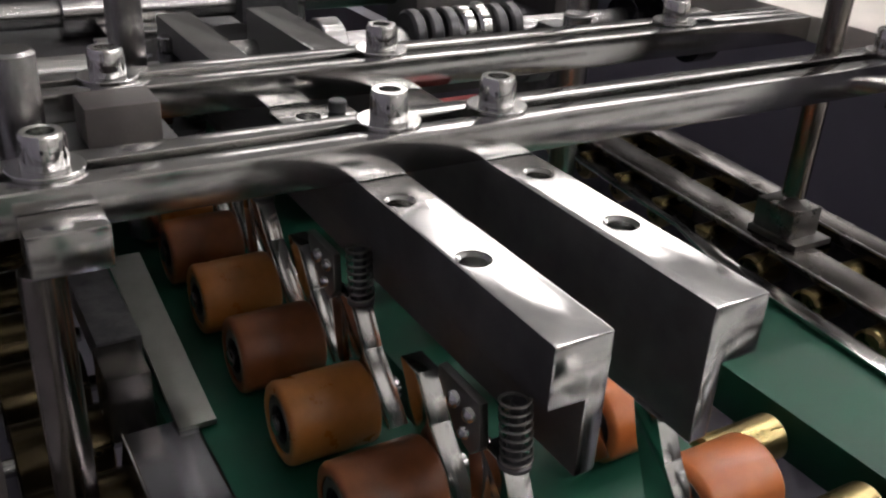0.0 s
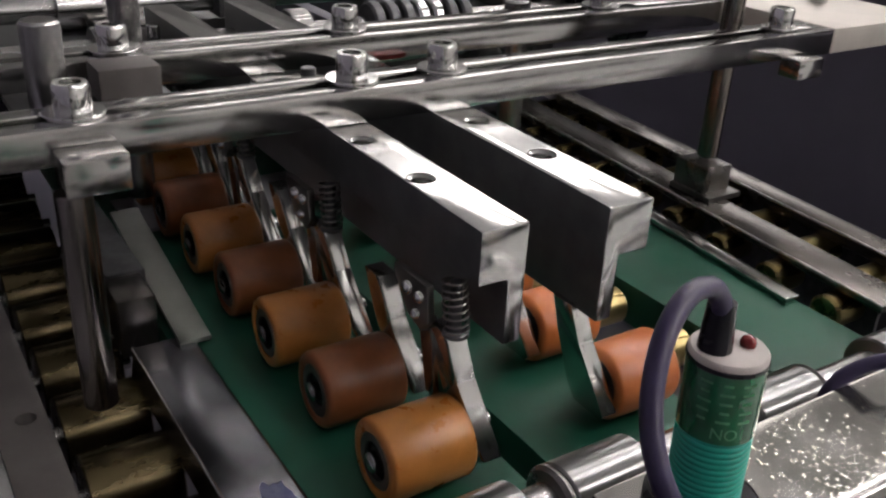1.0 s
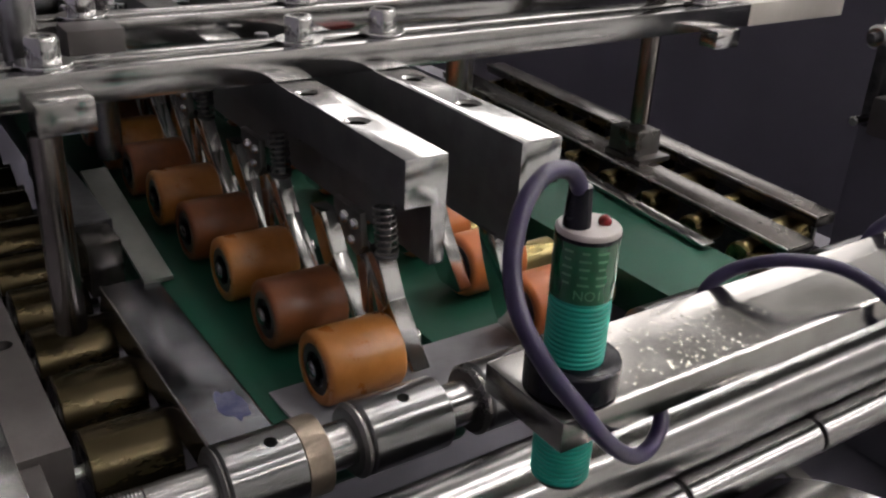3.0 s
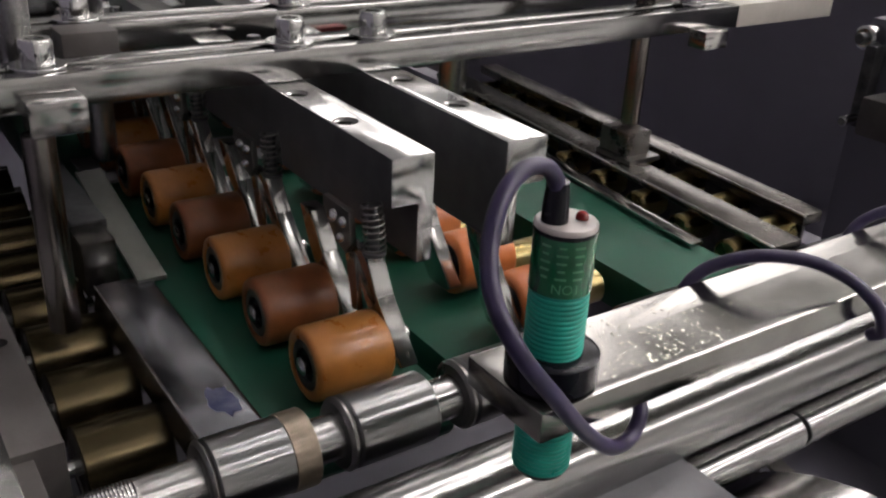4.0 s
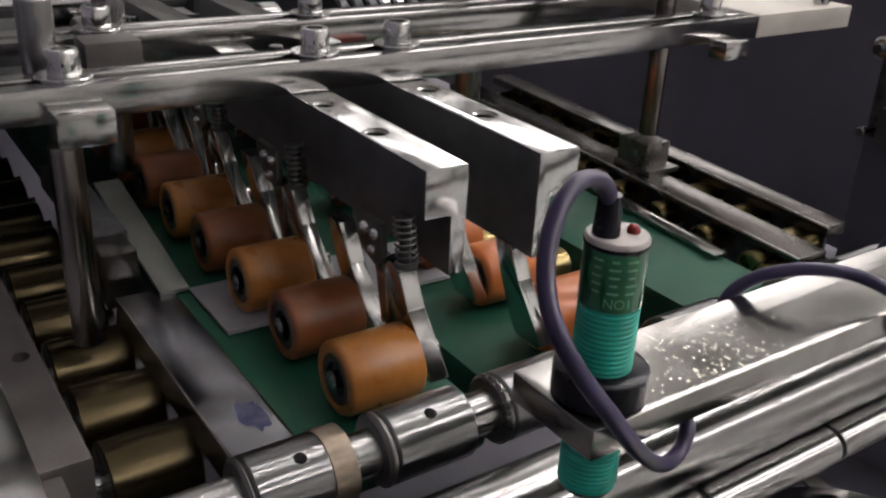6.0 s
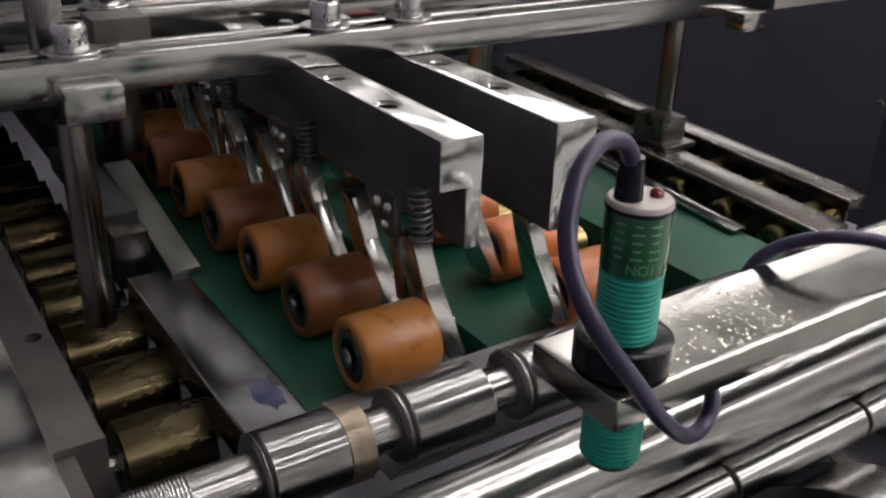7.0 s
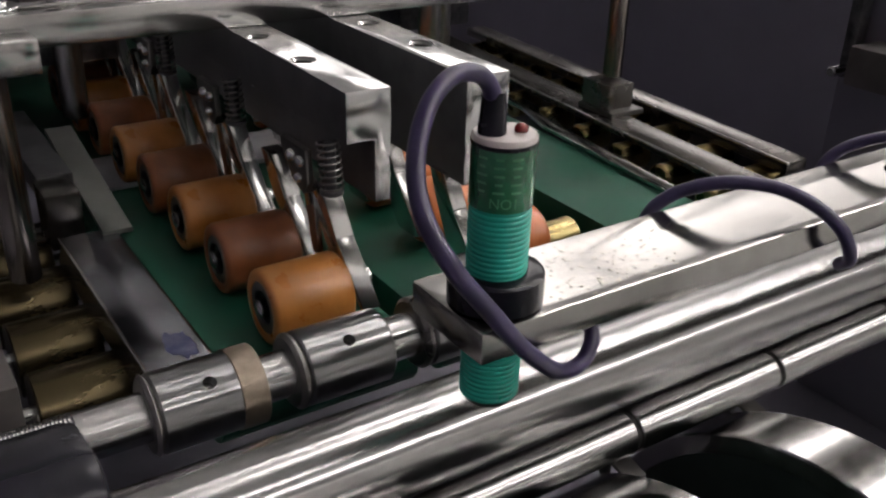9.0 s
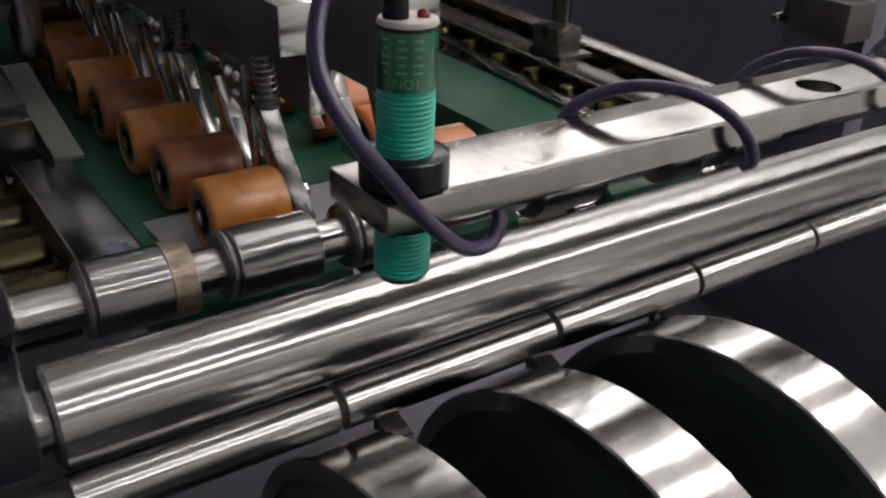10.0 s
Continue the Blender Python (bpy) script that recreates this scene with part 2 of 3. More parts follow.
def drill(ob, cutters):
    """Cuts holes through a part and keeps the result as plain mesh."""
    for bm in cutters:
        base = ORIGIN[ob]
        bmesh.ops.recalc_face_normals(bm, faces=bm.faces)
        bm.transform(Matrix.Translation(-base))
        me = bpy.data.meshes.new("cutter")
        bm.to_mesh(me)
        bm.free()
        tool = new("cutter", me)
        tool.parent = ob.parent
        if ob.parent is None:
            tool.location = ob.location
        mod = ob.modifiers.new("hole", "BOOLEAN")
        mod.object, mod.operation, mod.solver = tool, "DIFFERENCE", "EXACT"
        bpy.context.view_layer.update()
        done = bpy.data.meshes.new_from_object(ob.evaluated_get(bpy.context.evaluated_depsgraph_get()))
        ob.modifiers.clear()
        ob.data = done
        bpy.data.objects.remove(tool)
    return ob


def bolt(at, r, h, washer=0.0, hexhole=True, axis="z", group=""):
    """A socket-head cap screw, its washer under it."""
    x, y, z = at
    b = thing("socket_screw", at, "bright socket-head cap screw with a wide washer", "screw", group)
    if washer:
        part("washer", pipe(0, 0.0018, washer, r * 0.5, "z", (x, y, z), 0.0003, 40), CHROME, b, "flat zinc washer")
    z0 = z + (0.0018 if washer else 0)
    prof = [(0, 0), (0, r * 0.96), (h * 0.08, r), (h * 0.86, r), (h, r * 0.88), (h, r * 0.58), (h * 0.45, r * 0.52), (h * 0.45, 0)]
    part("screw_head", lathe(prof, "z", (x, y, z0), 40), CHROME, b)
    return b


# ---- hall: floor, walls, roof, lamps ----
solid("floor", box(-14, 18, -12, 24, -0.1, 0, 0), CONCRETE, "grey concrete hall floor", "floor", kind="structure")
solid("ceiling", box(-14, 18, -12, 24, 5.6, 5.7, 0), ROOF, "dark hall roof", "ceiling", kind="structure")
for nm, b in (("wall_north", (-14, 18, 24, 24.2, 0, 5.6)), ("wall_south", (-14, 18, -12.2, -12, 0, 5.6)),
              ("wall_west", (-14.2, -14, -12, 24, 0, 5.6)), ("wall_east", (18, 18.2, -12, 24, 0, 5.6))):
    solid(nm, box(*b, 0), WALL, "plain pale hall wall", "wall", kind="structure")


def hall_lamp(x, y, z=5.0, length=2.6):
    l = thing("ceiling_lamp", (x, y, z), "long row of twin fluorescent tubes hanging from the roof", "lamp", "hall lamps")
    part("housing", box(x - length / 2, x + length / 2, y - 0.12, y + 0.12, z + 0.04, z + 0.1, 0.005), HOUSING, l)
    for dy in (-0.07, 0.07):
        part("tube", rod(x - length / 2 + 0.004, x + length / 2 - 0.004, 0.022, "x", (0, y + dy, z + 0.012), 0.004, 8), TUBE, l)
    for dx in (-6.0, -2.0, 2.0, 6.0):
        part("hanger", rod(z + 0.1, 5.6, 0.006, "z", (x + dx, y, 0), 0.001, 8), HOUSING, l)
    return l


for ly, lx0 in ((-5.2, 0.6), (-2.6, 1.2), (0.3, 1.6), (1.7, 1.6)):
    hall_lamp((lx0 + 17.0) / 2, ly, length=17.0 - lx0)
PANEL = glow("lit_lamp_panel", (1.0, 0.945, 0.925), PANEL_POWER)


def panel_lamp(x, y, z=5.0):
    l = thing("panel_lamp", (x, y, z), "square lit panel lamp hanging from the roof", "lamp", "panel lamps")
    part("frame", box(x - 0.66, x + 0.66, y - 0.66, y + 0.66, z + 0.02, z + 0.07, 0.004), HOUSING, l)
    part("diffuser", box(x - 0.62, x + 0.62, y - 0.62, y + 0.62, z + 0.004, z + 0.021, 0.002), PANEL, l)
    for dx in (-0.5, 0.5):
        part("hanger", rod(z + 0.07, 5.6, 0.006, "z", (x + dx, y, 0), 0.001, 8), HOUSING, l)
    return l


for lx, ly in ((4.6, 5.2), (6.9, 6.3), (5.0, 6.9), (8.3, 6.6), (6.9, 7.7), (8.3, 8.1), (5.5, 8.3), (4.2, 11.4), (5.8, 11.4), (4.6, 13.6), (6.2, 13.6), (9.6, 6.4), (11.2, 6.4), (11.2, 8.2), (4.3, -10.9), (5.9, -11.2)):
    panel_lamp(lx, ly)


# ---- machine: cross rails with slots and screws ----
def cross_rail(name, y0, y1, z0, z1, x0, x1, slots, label):
    r = thing(name, ((x0 + x1) / 2, (y0 + y1) / 2, z0), label, "rail", "cross rails")
    mid, (a, b) = (y0 + y1) / 2, slots[0]
    part("front_flange", box(x0, x1, y0, mid - 0.0042, z0, z1, 0.0013), STEEL, r)
    part("rear_flange", box(x0, x1, mid + 0.0042, y1, z0, z1, 0.0013), STEEL, r)
    for u, v in ((x0, a), (b, x1)):
        part("slot_end", box(u, v, mid - 0.0042, mid + 0.0042, z0 + 0.0003, z1 - 0.0003, 0.0003), STEEL, r)
    return r


RAIL_Z0, RAIL_Z1 = 0.9845, 1.0
cross_rail("slotted_cross_rail", 0.279, 0.309, RAIL_Z0, RAIL_Z1, -0.35, 0.4995, [(-0.30, 0.475)], "polished steel cross rail with a long slot")
cross_rail("slotted_cross_rail", 0.372, 0.402, RAIL_Z0, RAIL_Z1, -0.35, 0.4995, [(-0.30, 0.43)], "steel cross rail with a slot, behind the front rail")
for bx in (0.0455, 0.1685, 0.2175, 0.465):
    bolt((bx, 0.294, RAIL_Z1), 0.0075, 0.0115, 0.0125 if bx < 0.4 else 0.011, group="rail screws")
for bx in (0.085, 0.212, 0.400):
    bolt((bx, 0.387, RAIL_Z1), 0.0075, 0.0115, 0.0125, group="rail screws")

# side plate on which the rails end
sp = thing("side_plate", (0.6, 0.36, 0.0), "pale machined side plate carrying the cross rails", "machine frame")
part("plate_top", box(0.4998, 0.605, 0.279, 0.75, 0.9845, 1.0003, 0.001), PALE, sp)
part("plate_web", box(0.635, 0.66, -0.15, 2.4, 0.02, 0.790, 0.001), NAVY, sp)
for i in range(3):
    part("dowel", rod(1.0005, 1.006 + 0.003 * i, 0.006, "z", (0.585 - 0.02 * i, 0.292 + 0.05 * i, 0), 0.0008, 24), CHROME, sp)

# block under the rail's front edge, with its upright rod
def hanging_block(x0, x1, y0, y1, z0, z1, rod_to, label):
    h = thing("hanging_clamp", ((x0 + x1) / 2, (y0 + y1) / 2, rod_to), label, "clamp", "hanging clamps")
    part("clamp_block", box(x0, x1, y0, y1, z0, z1, 0.0012), STEEL, h)
    part("upright_rod", rod(rod_to, z0, 0.0072, "z", ((x0 + x1) / 2 - 0.0085, (y0 + y1) / 2, 0), 0.0005, 32), ROD, h)
    return h


hanging_block(0.0330, 0.0580, 0.262, 0.2785, 0.9775, 0.9925, 0.880, "steel clamp block on the rail with an upright rod")
b2 = solid("rail_stop", box(0.452, 0.474, 0.264, 0.279, 0.976, 0.988, 0.001), STEEL, "small steel stop block on the cross rail", "block")


# ---- press bars with stepped front ends ----
def press_bar(x0, x1, y0, holes, r, step_left, label):
    """A bar with a stepped section: one lower half is cut away along its length."""
    leg = 0.0078
    zt, zs, zb = 0.9843, 0.9625, 0.9345
    if step_left:
        outline = [(x0, zt), (x0, zs), (x1 - leg, zs), (x1 - leg, zb), (x1, zb), (x1, zt)]
    else:
        outline = [(x0, zt), (x0, zb), (x0 + leg, zb), (x0 + leg, zs), (x1, zs), (x1, zt)]
    b = thing("press_bar", ((x0 + x1) / 2, 0.3, zb), label, "machine bar", "press bars")
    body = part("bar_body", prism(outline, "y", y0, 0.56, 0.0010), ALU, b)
    # Faces turned along x take a darker, rougher material than the rest.
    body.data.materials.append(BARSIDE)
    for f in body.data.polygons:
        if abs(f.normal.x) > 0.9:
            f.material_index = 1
    drill(body, [rod(zs - 0.001, zt + 0.01, r, "z", (hx, hy, 0), 0.0001, 32) for hx, hy in holes])
    for hx, hy in holes:
        part("tapped_hole", lathe([(zs, r), (zt - 0.0004, r), (zt - 0.0016, r * 0.78), (zt - 0.006, r * 0.78), (zs, r * 0.77), (zs, r)], "z", (hx, hy, 0), 36), STEEL, body, "bright threaded hole")
        part("hole_screw", lathe([(zs - 0.002, 0), (zs - 0.002, r * 0.7), (zt - 0.0075, r * 0.7), (zt - 0.0068, r * 0.55), (zt - 0.0068, 0)], "z", (hx, hy, 0), 24), CHROME, body, "bright screw sunk in the hole")
    return b


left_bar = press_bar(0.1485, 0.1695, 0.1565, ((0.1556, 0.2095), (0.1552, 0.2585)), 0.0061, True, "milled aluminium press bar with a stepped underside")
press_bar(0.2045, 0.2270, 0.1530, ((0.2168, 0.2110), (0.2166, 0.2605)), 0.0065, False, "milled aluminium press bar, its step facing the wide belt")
for yy in (0.172, 0.262):
    part("side_bolt", lathe([(0.1695, 0), (0.1695, 0.0052), (0.1735, 0.0052), (0.1742, 0.0044), (0.1742, 0)], "x", (0, yy, 0.9695), 6), CHROME, left_bar, "hexagon bolt head on the bar's side")

# ---- pressure rollers on sprung arms ----
ROLLER_R, PITCH, ROLLER_Z, ROLLER_Y = 0.0168, 0.0522, 0.8955, 0.1625
SPINNERS = []


def pressure_roller(x0, x1, y, z, mat, hub_left, label):
    a = thing("pressure_roller", ((x0 + x1) / 2, y, z), label, "roller", "pressure rollers")
    c = (0, y, z)
    e = 0.0022
    prof = [(x0 + 0.0004, 0.0116), (x0, 0.0122), (x0, ROLLER_R - e), (x0 + e * 0.35, ROLLER_R - e * 0.3), (x0 + e, ROLLER_R),
            (x1 - e, ROLLER_R), (x1 - e * 0.35, ROLLER_R - e * 0.3), (x1, ROLLER_R - e), (x1, 0.0122), (x1 - 0.0004, 0.0116), (x0 + 0.0004, 0.0116)]
    part("tyre", lathe(prof, "x", c, 56), mat, a)
    ring = part("bearing_ring", pipe(x0 + 0.0006, x1 - 0.0006, 0.0116, 0.0078, "x", c, 0.0006, 40), BLUED, a, "dark steel bearing ring")
    part("bearing_shield", pipe(x0 + 0.002, x1 - 0.002, 0.0078, 0.0035, "x", c, 0.0004, 32), BLACK, ring, "black bearing shield")
    end = x0 if hub_left else x1
    s = -1 if hub_left else 1
    part("axle_screw", lathe([(end + s * -0.002, 0.0042), (end + s * 0.0012, 0.0042), (end + s * 0.002, 0.003), (end + s * 0.0022, 0)], "x", c, 24), CHROME, a)
    SPINNERS.append((a, ROLLER_R))
    return a


def sprung_arm(x0, x1, y, z, top, sprung):
    """A bright arm that leans in as it rises from the roller's axle; a sprung one has a lug and a coil spring at its head."""
    a = thing("roller_arm", (x1, y, z), "bright steel roller arm with " + ("pivot screws and a coil spring" if sprung else "an axle nut beside the bar"), "machine arm", "roller arms")
    lean = 0.0085 / 0.050
    outline = [(y - 0.0155, z - 0.0055), (y - 0.0125, z - 0.0080), (y + 0.004, z - 0.0080), (y + 0.008, z), (y + 0.013, z + 0.024), (y + 0.015, z + top),
               (y + 0.003, z + top), (y - 0.0011, z + 0.024)]
    plate = bmesh.new()
    near = [plate.verts.new((x1 - lean * (v - z), u, v)) for u, v in outline]
    far = [plate.verts.new((x0 - lean * (v - z), u, v)) for u, v in outline]
    plate.faces.new(near)
    plate.faces.new(far)
    for k in range(len(outline)):
        plate.faces.new((near[k], near[(k + 1) % len(outline)], far[(k + 1) % len(outline)], far[k]))
    bmesh.ops.recalc_face_normals(plate, faces=plate.faces)
    bevel(plate, 0.0005)
    part("arm_plate", plate, CHROME, a)
    part("axle_nut", lathe([(x1 - 0.001, 0), (x1 - 0.001, 0.0046), (x1 + 0.0038, 0.0046), (x1 + 0.0045, 0.0034), (x1 + 0.0045, 0)], "x", (0, y + 0.0015, z + 0.001), 12), STEEL, a, "domed axle nut")
    if not sprung:
        return a
    hx = x0 - lean * 0.05
    lug = prism([(y + 0.013, z + 0.0605), (y + 0.011, z + 0.046), (y + 0.016, z + 0.040), (y + 0.026, z + 0.043), (y + 0.037, z + 0.056), (y + 0.037, z + 0.0605)], "x", hx - 0.002, hx + 0.0012, 0.0005)
    part("pivot_lug", lug, DULL, a, "worn steel pivot lug")
    part("lug_stem", prism([(y + 0.014, z + 0.046), (y + 0.010, z + 0.012), (y + 0.016, z + 0.012), (y + 0.024, z + 0.044)], "x", hx + 0.0014, hx + 0.0040, 0.0004), STEEL, a)
    for yy, zz, r in ((0.017, 0.0545, 0.0027), (0.026, 0.0545, 0.0031), (0.019, 0.0465, 0.0024)):
        part("pivot_screw", lathe([(hx - 0.002, 0), (hx - 0.002, r), (hx - 0.0036, r * 0.9), (hx - 0.0046, r * 0.5), (hx - 0.0048, 0)], "x", (0, y + yy, z + zz), 20), CHROME, a, "domed pivot screw")
    sx = hx + 0.0050
    spring = part("spring", coil(sx, y + 0.0035, z + top + 0.0005, z + 0.0665, 0.0047, 0.00050, 8, 0.004), DULL, a, "thin coil spring")
    part("spring_seat", rod(z + top - 0.001, z + top + 0.0012, 0.0052, "z", (sx, y + 0.0025, 0), 0.0005, 20), BLUED, spring)
    part("spring_guide", rod(z + top, z + 0.066, 0.0026, "z", (sx, y + 0.0035, 0), 0.0003, 16), BLUED, spring)
    return a


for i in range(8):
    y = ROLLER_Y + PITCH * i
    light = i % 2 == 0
    # Odd rollers take the tyre colour with shade painted in.
    pressure_roller(0.1100, 0.1470, y, ROLLER_Z, PUR_LIGHT if light else PUR_SHADED, True,
                    "amber polyurethane pressure roller on the green belt" if light else "amber polyurethane pressure roller on the green belt, shade in its red-brown colour")
    sprung_arm(0.1492, 0.1578, y, ROLLER_Z, 0.0445, light)
    pressure_roller(0.2185, 0.2535, y, ROLLER_Z, PUR_RED, False, "orange polyurethane pressure roller on the green belt")
    sprung_arm(0.2092, 0.2170, y, ROLLER_Z, 0.0410, False)

# ---- belts ----
BELT_Z = 0.8785
def belt(name, x0, x1, y0, y1, z, label):
    """A flat belt loop round two end pulleys."""
    r = 0.012
    pts = []
    for i in range(9):
        a = math.pi / 2 + math.pi * i / 8
        pts.append((y0 + r * math.cos(a), z - r + r * math.sin(a)))
    for i in range(9):
        a = -math.pi / 2 + math.pi * i / 8
        pts.append((y1 + r * math.cos(a), z - r + r * math.sin(a)))
    b = thing(name, ((x0 + x1) / 2, y0, z - 2 * r), label, "conveyor belt", "conveyor belts")
    part("belt_loop", prism(pts, "x", x0, x1, 0.0004), BELT, b)
    part("pulley_shaft", rod(x0 - 0.02, x1 + 0.02, 0.004, "x", (0, y0, z - r), 0.0003, 20), STEEL, b)
    return b


belt("carrying_belt", 0.078, 0.168, 0.142, 8.2, BELT_Z - 0.0005, "dark green flat conveyor belt under the rollers")
belt("carrying_belt", 0.182, 0.264, 0.142, 8.2, BELT_Z - 0.0005, "dark green flat conveyor belt under the orange rollers")
belt("carrying_belt", 0.321, 0.3915, 0.132, 8.2, BELT_Z - 0.001, "bright green flat conveyor belt beside the side rail")
for i in range(7):
    y = 0.150 + 0.05 * i
    d = thing("support_roller", (0.29, y, 0.86), "small brass support roller between the belts", "roller", "support rollers")
    part("roller_shell", rod(0.272, 0.314, 0.0105, "x", (0, y, 0.8665), 0.0015, 32), BRASS, d)
    part("roller_axle", rod(0.266, 0.3195, 0.003, "x", (0, y, 0.8665), 0.0003, 14), STEEL, d)
    SPINNERS.append((d, 0.0))

# ---- guide plate and left side of the bed ----
gp = thing("guide_plate", (0.07, 0.25, 0.868), "stained steel guide plate with a blue mark", "guide plate")
sheet = part("plate_sheet", prism([(0.058, 0.8655), (0.0600, 0.8805), (0.0870, 0.8805), (0.0885, 0.8795), (0.0665, 0.8775), (0.0645, 0.8655)], "y", 0.142, 0.306, 0.0003), PLATE, gp)
# Chrome cord added to give the plate's edge its bright line.
part("plate_edge", sweep([(0.0600, y, 0.8802) for y in (0.142, 0.2, 0.26, 0.306)], 0.0007), CHROME, sheet, "thin chrome cord added as an edge highlight")
stain = bmesh.new()
random.seed(4)
ring = [stain.verts.new((0.0785 + 0.006 * math.cos(a) * (0.8 + 0.4 * random.random()), 0.176 + 0.012 * math.sin(a) * (0.7 + 0.5 * random.random()), 0.88075)) for a in (2 * math.pi * k / 22 for k in range(22))]
stain.faces.new(ring)
part("ink_mark", stain, BLUE_STAIN, sheet, "smudged blue ink mark")
gp2 = thing("deflector_plate", (0.075, 0.38, 0.88), "dull steel deflector tongue leaning to the belt", "guide plate")
part("tongue", prism([(0.298, 0.8795), (0.298, 0.8822), (0.310, 0.8840), (0.415, 0.9035), (0.415, 0.9010)], "x", 0.0800, 0.0955, 0.0004), TONGUE, gp2)
part("tongue_block", box(0.058, 0.076, 0.318, 0.345, 0.868, 0.899, 0.001), SIDE, gp2)
part("tongue_arm", box(0.06, 0.079, 0.345, 0.47, 0.885, 0.900, 0.001), BLUED, gp2)

bed = thing("bed_rail", (0.01, 0.3, 0.75), "grey-brown painted bed rail beside the drums", "machine frame", "bed rails")
rail = part("rail_body", box(-0.022, 0.0165, 0.192, 1.3, 0.835, 0.872, 0.001), PAINT, bed)
drill(rail, [rod(0.85, 0.88, 0.0045, "z", (0.008, yy, 0), 0.0001, 24) for yy in (0.285, 0.40)])
part("rail_foot", box(-0.024, 0.004, 0.158, 0.194, 0.80, 0.868, 0.001), PAINT, bed)
part("rail_web", box(-0.03, 0.0, 0.22, 1.3, 0.02, 0.833, 0.001), NAVY, bed)
cov = solid("edge_cover", box(-0.16, -0.005, 0.10, 0.9, 0.8725, 0.8775, 0.0008), ALU, "pale sheet cover with a bright edge", "cover")
for i in range(10):
    y = 0.2015 + 0.0475 * i
    d = thing("bed_drum", (0.04, y, 0.8505), "tarnished brass bed drum between the rails", "roller", "bed drums")
    part("drum_shell", lathe([(0.0215, 0), (0.0215, 0.0172), (0.0222, 0.0180), (0.0588, 0.0180), (0.0595, 0.0172), (0.0595, 0)], "x", (0, y, 0.8505), 48), OLIVE, d)
    part("drum_axle", rod(0.0165, 0.066, 0.004, "x", (0, y, 0.8505), 0.0003, 16), STEEL, d)
    SPINNERS.append((d, 0.021))

# ---- right side of the bed ----
def side_rail(x0, width, y0, y1, z0, z1, mat, label):
    """A rail that runs slightly outward along the machine."""
    k = 0.08
    r = thing("side_rail", (x0 + width / 2, y0, z0), label, "machine frame", "side rails")
    part("rail_body", prism([(x0, y0), (x0 + width, y0), (x0 + width + k * (y1 - y0), y1), (x0 + k * (y1 - y0), y1)], "z", z0, z1, 0.0014), mat, r)
    part("rail_skirt", prism([(x0 + 0.016, y0 + 0.01), (x0 + 0.0185, y0 + 0.01), (x0 + 0.0185 + k * (y1 - y0), y1), (x0 + 0.016 + k * (y1 - y0), y1)], "z", z0 - 0.05, z0, 0.0004), BLUED, r)
    # Edge highlight made as a chrome cord that catches any lamp.
    part("worn_edge", sweep([(x0 + 0.0006 + k * (y - y0), y, z1 - 0.0006) for y in (y0, (2 * y0 + y1) / 3, (y0 + 2 * y1) / 3, y1)], 0.0009), CHROME, r, "thin chrome cord added as an edge highlight")
    return r


strip = thing("edge_strip", (0.39, 0.25, 0.877), "thin worn steel strip along the belt edge", "guide plate")
part("strip_sheet", prism([(0.3815, 0.190), (0.3925, 0.190), (0.404, 0.315), (0.418, 0.35), (0.440, 0.55), (0.424, 0.55), (0.406, 0.365), (0.393, 0.325)], "z", 0.8785, 0.8812, 0.0003), STEEL, strip)
part("strip_bracket", box(0.400, 0.412, 0.33, 0.35, 0.86, 0.8784, 0.0006), BLUED, strip)
side_rail(0.4060, 0.0265, 0.150, 0.56, 0.885, 0.890, SIDE, "dull steel side rail with a chrome cord as its edge highlight")
side_rail(0.4575, 0.019, 0.168, 0.56, 0.885, 0.893, SIDE, "dark side rail with a chrome cord as its edge highlight")
for i in range(9):
    y = 0.178 + 0.043 * i
    d = thing("brass_roller", (0.43, y, 0.868), "small brass roller under the side rail", "roller", "brass rollers")
    part("roller_shell", rod(0.3975 + 0.08 * (y - 0.15), 0.4215 + 0.08 * (y - 0.15), 0.0100, "x", (0, y, 0.8740), 0.0015, 28), BRASS, d)
    part("outer_shell", rod(0.4345 + 0.08 * (y - 0.15), 0.4725 + 0.08 * (y - 0.15), 0.0100, "x", (0, y + 0.012, 0.8740), 0.0015, 28), BRASS, d)
    SPINNERS.append((d, 0.0))
rp = thing("post_clamp", (0.45, 0.31, 0.893), "steel post clamp with an upright rod on the side rail", "clamp")
part("clamp_block", box(0.4290, 0.4520, 0.299, 0.327, 0.8935, 0.911, 0.0012), DULL, rp)
part("clamp_foot", box(0.427, 0.457, 0.292, 0.328, 0.8895, 0.8935, 0.0008), DULL, rp)
part("upright_rod", rod(0.913, 1.12, 0.0068, "z", (0.4445, 0.3145, 0), 0.0005, 32), ROD, rp)
for (px, py, z0, z1) in ((0.36, 0.425, 0.87, 1.0), (0.044, 0.335, 0.9885, 1.029), (0.105, 0.44, 0.9, 1.09), (0.42, 0.50, 0.88, 1.10)):
    solid("upright_post", rod(z0, z1, 0.0084, "z", (px, py, 0), 0.0012, 32), GROUND, "round ground-steel post standing by the rails", "post", "upright posts")

# ---- front shafts ----
def local_part(name, bm, mat, parent, label=""):
    """A part of a turning thing: built round the thing's own axis."""
    finish(bm)
    me = bpy.data.meshes.new(name)
    bm.to_mesh(me)
    bm.free()
    me.materials.append(mat)
    ob = new(name, me)
    ob.parent = parent
    ORIGIN[ob] = Vector()
    return tagged(ob, label)


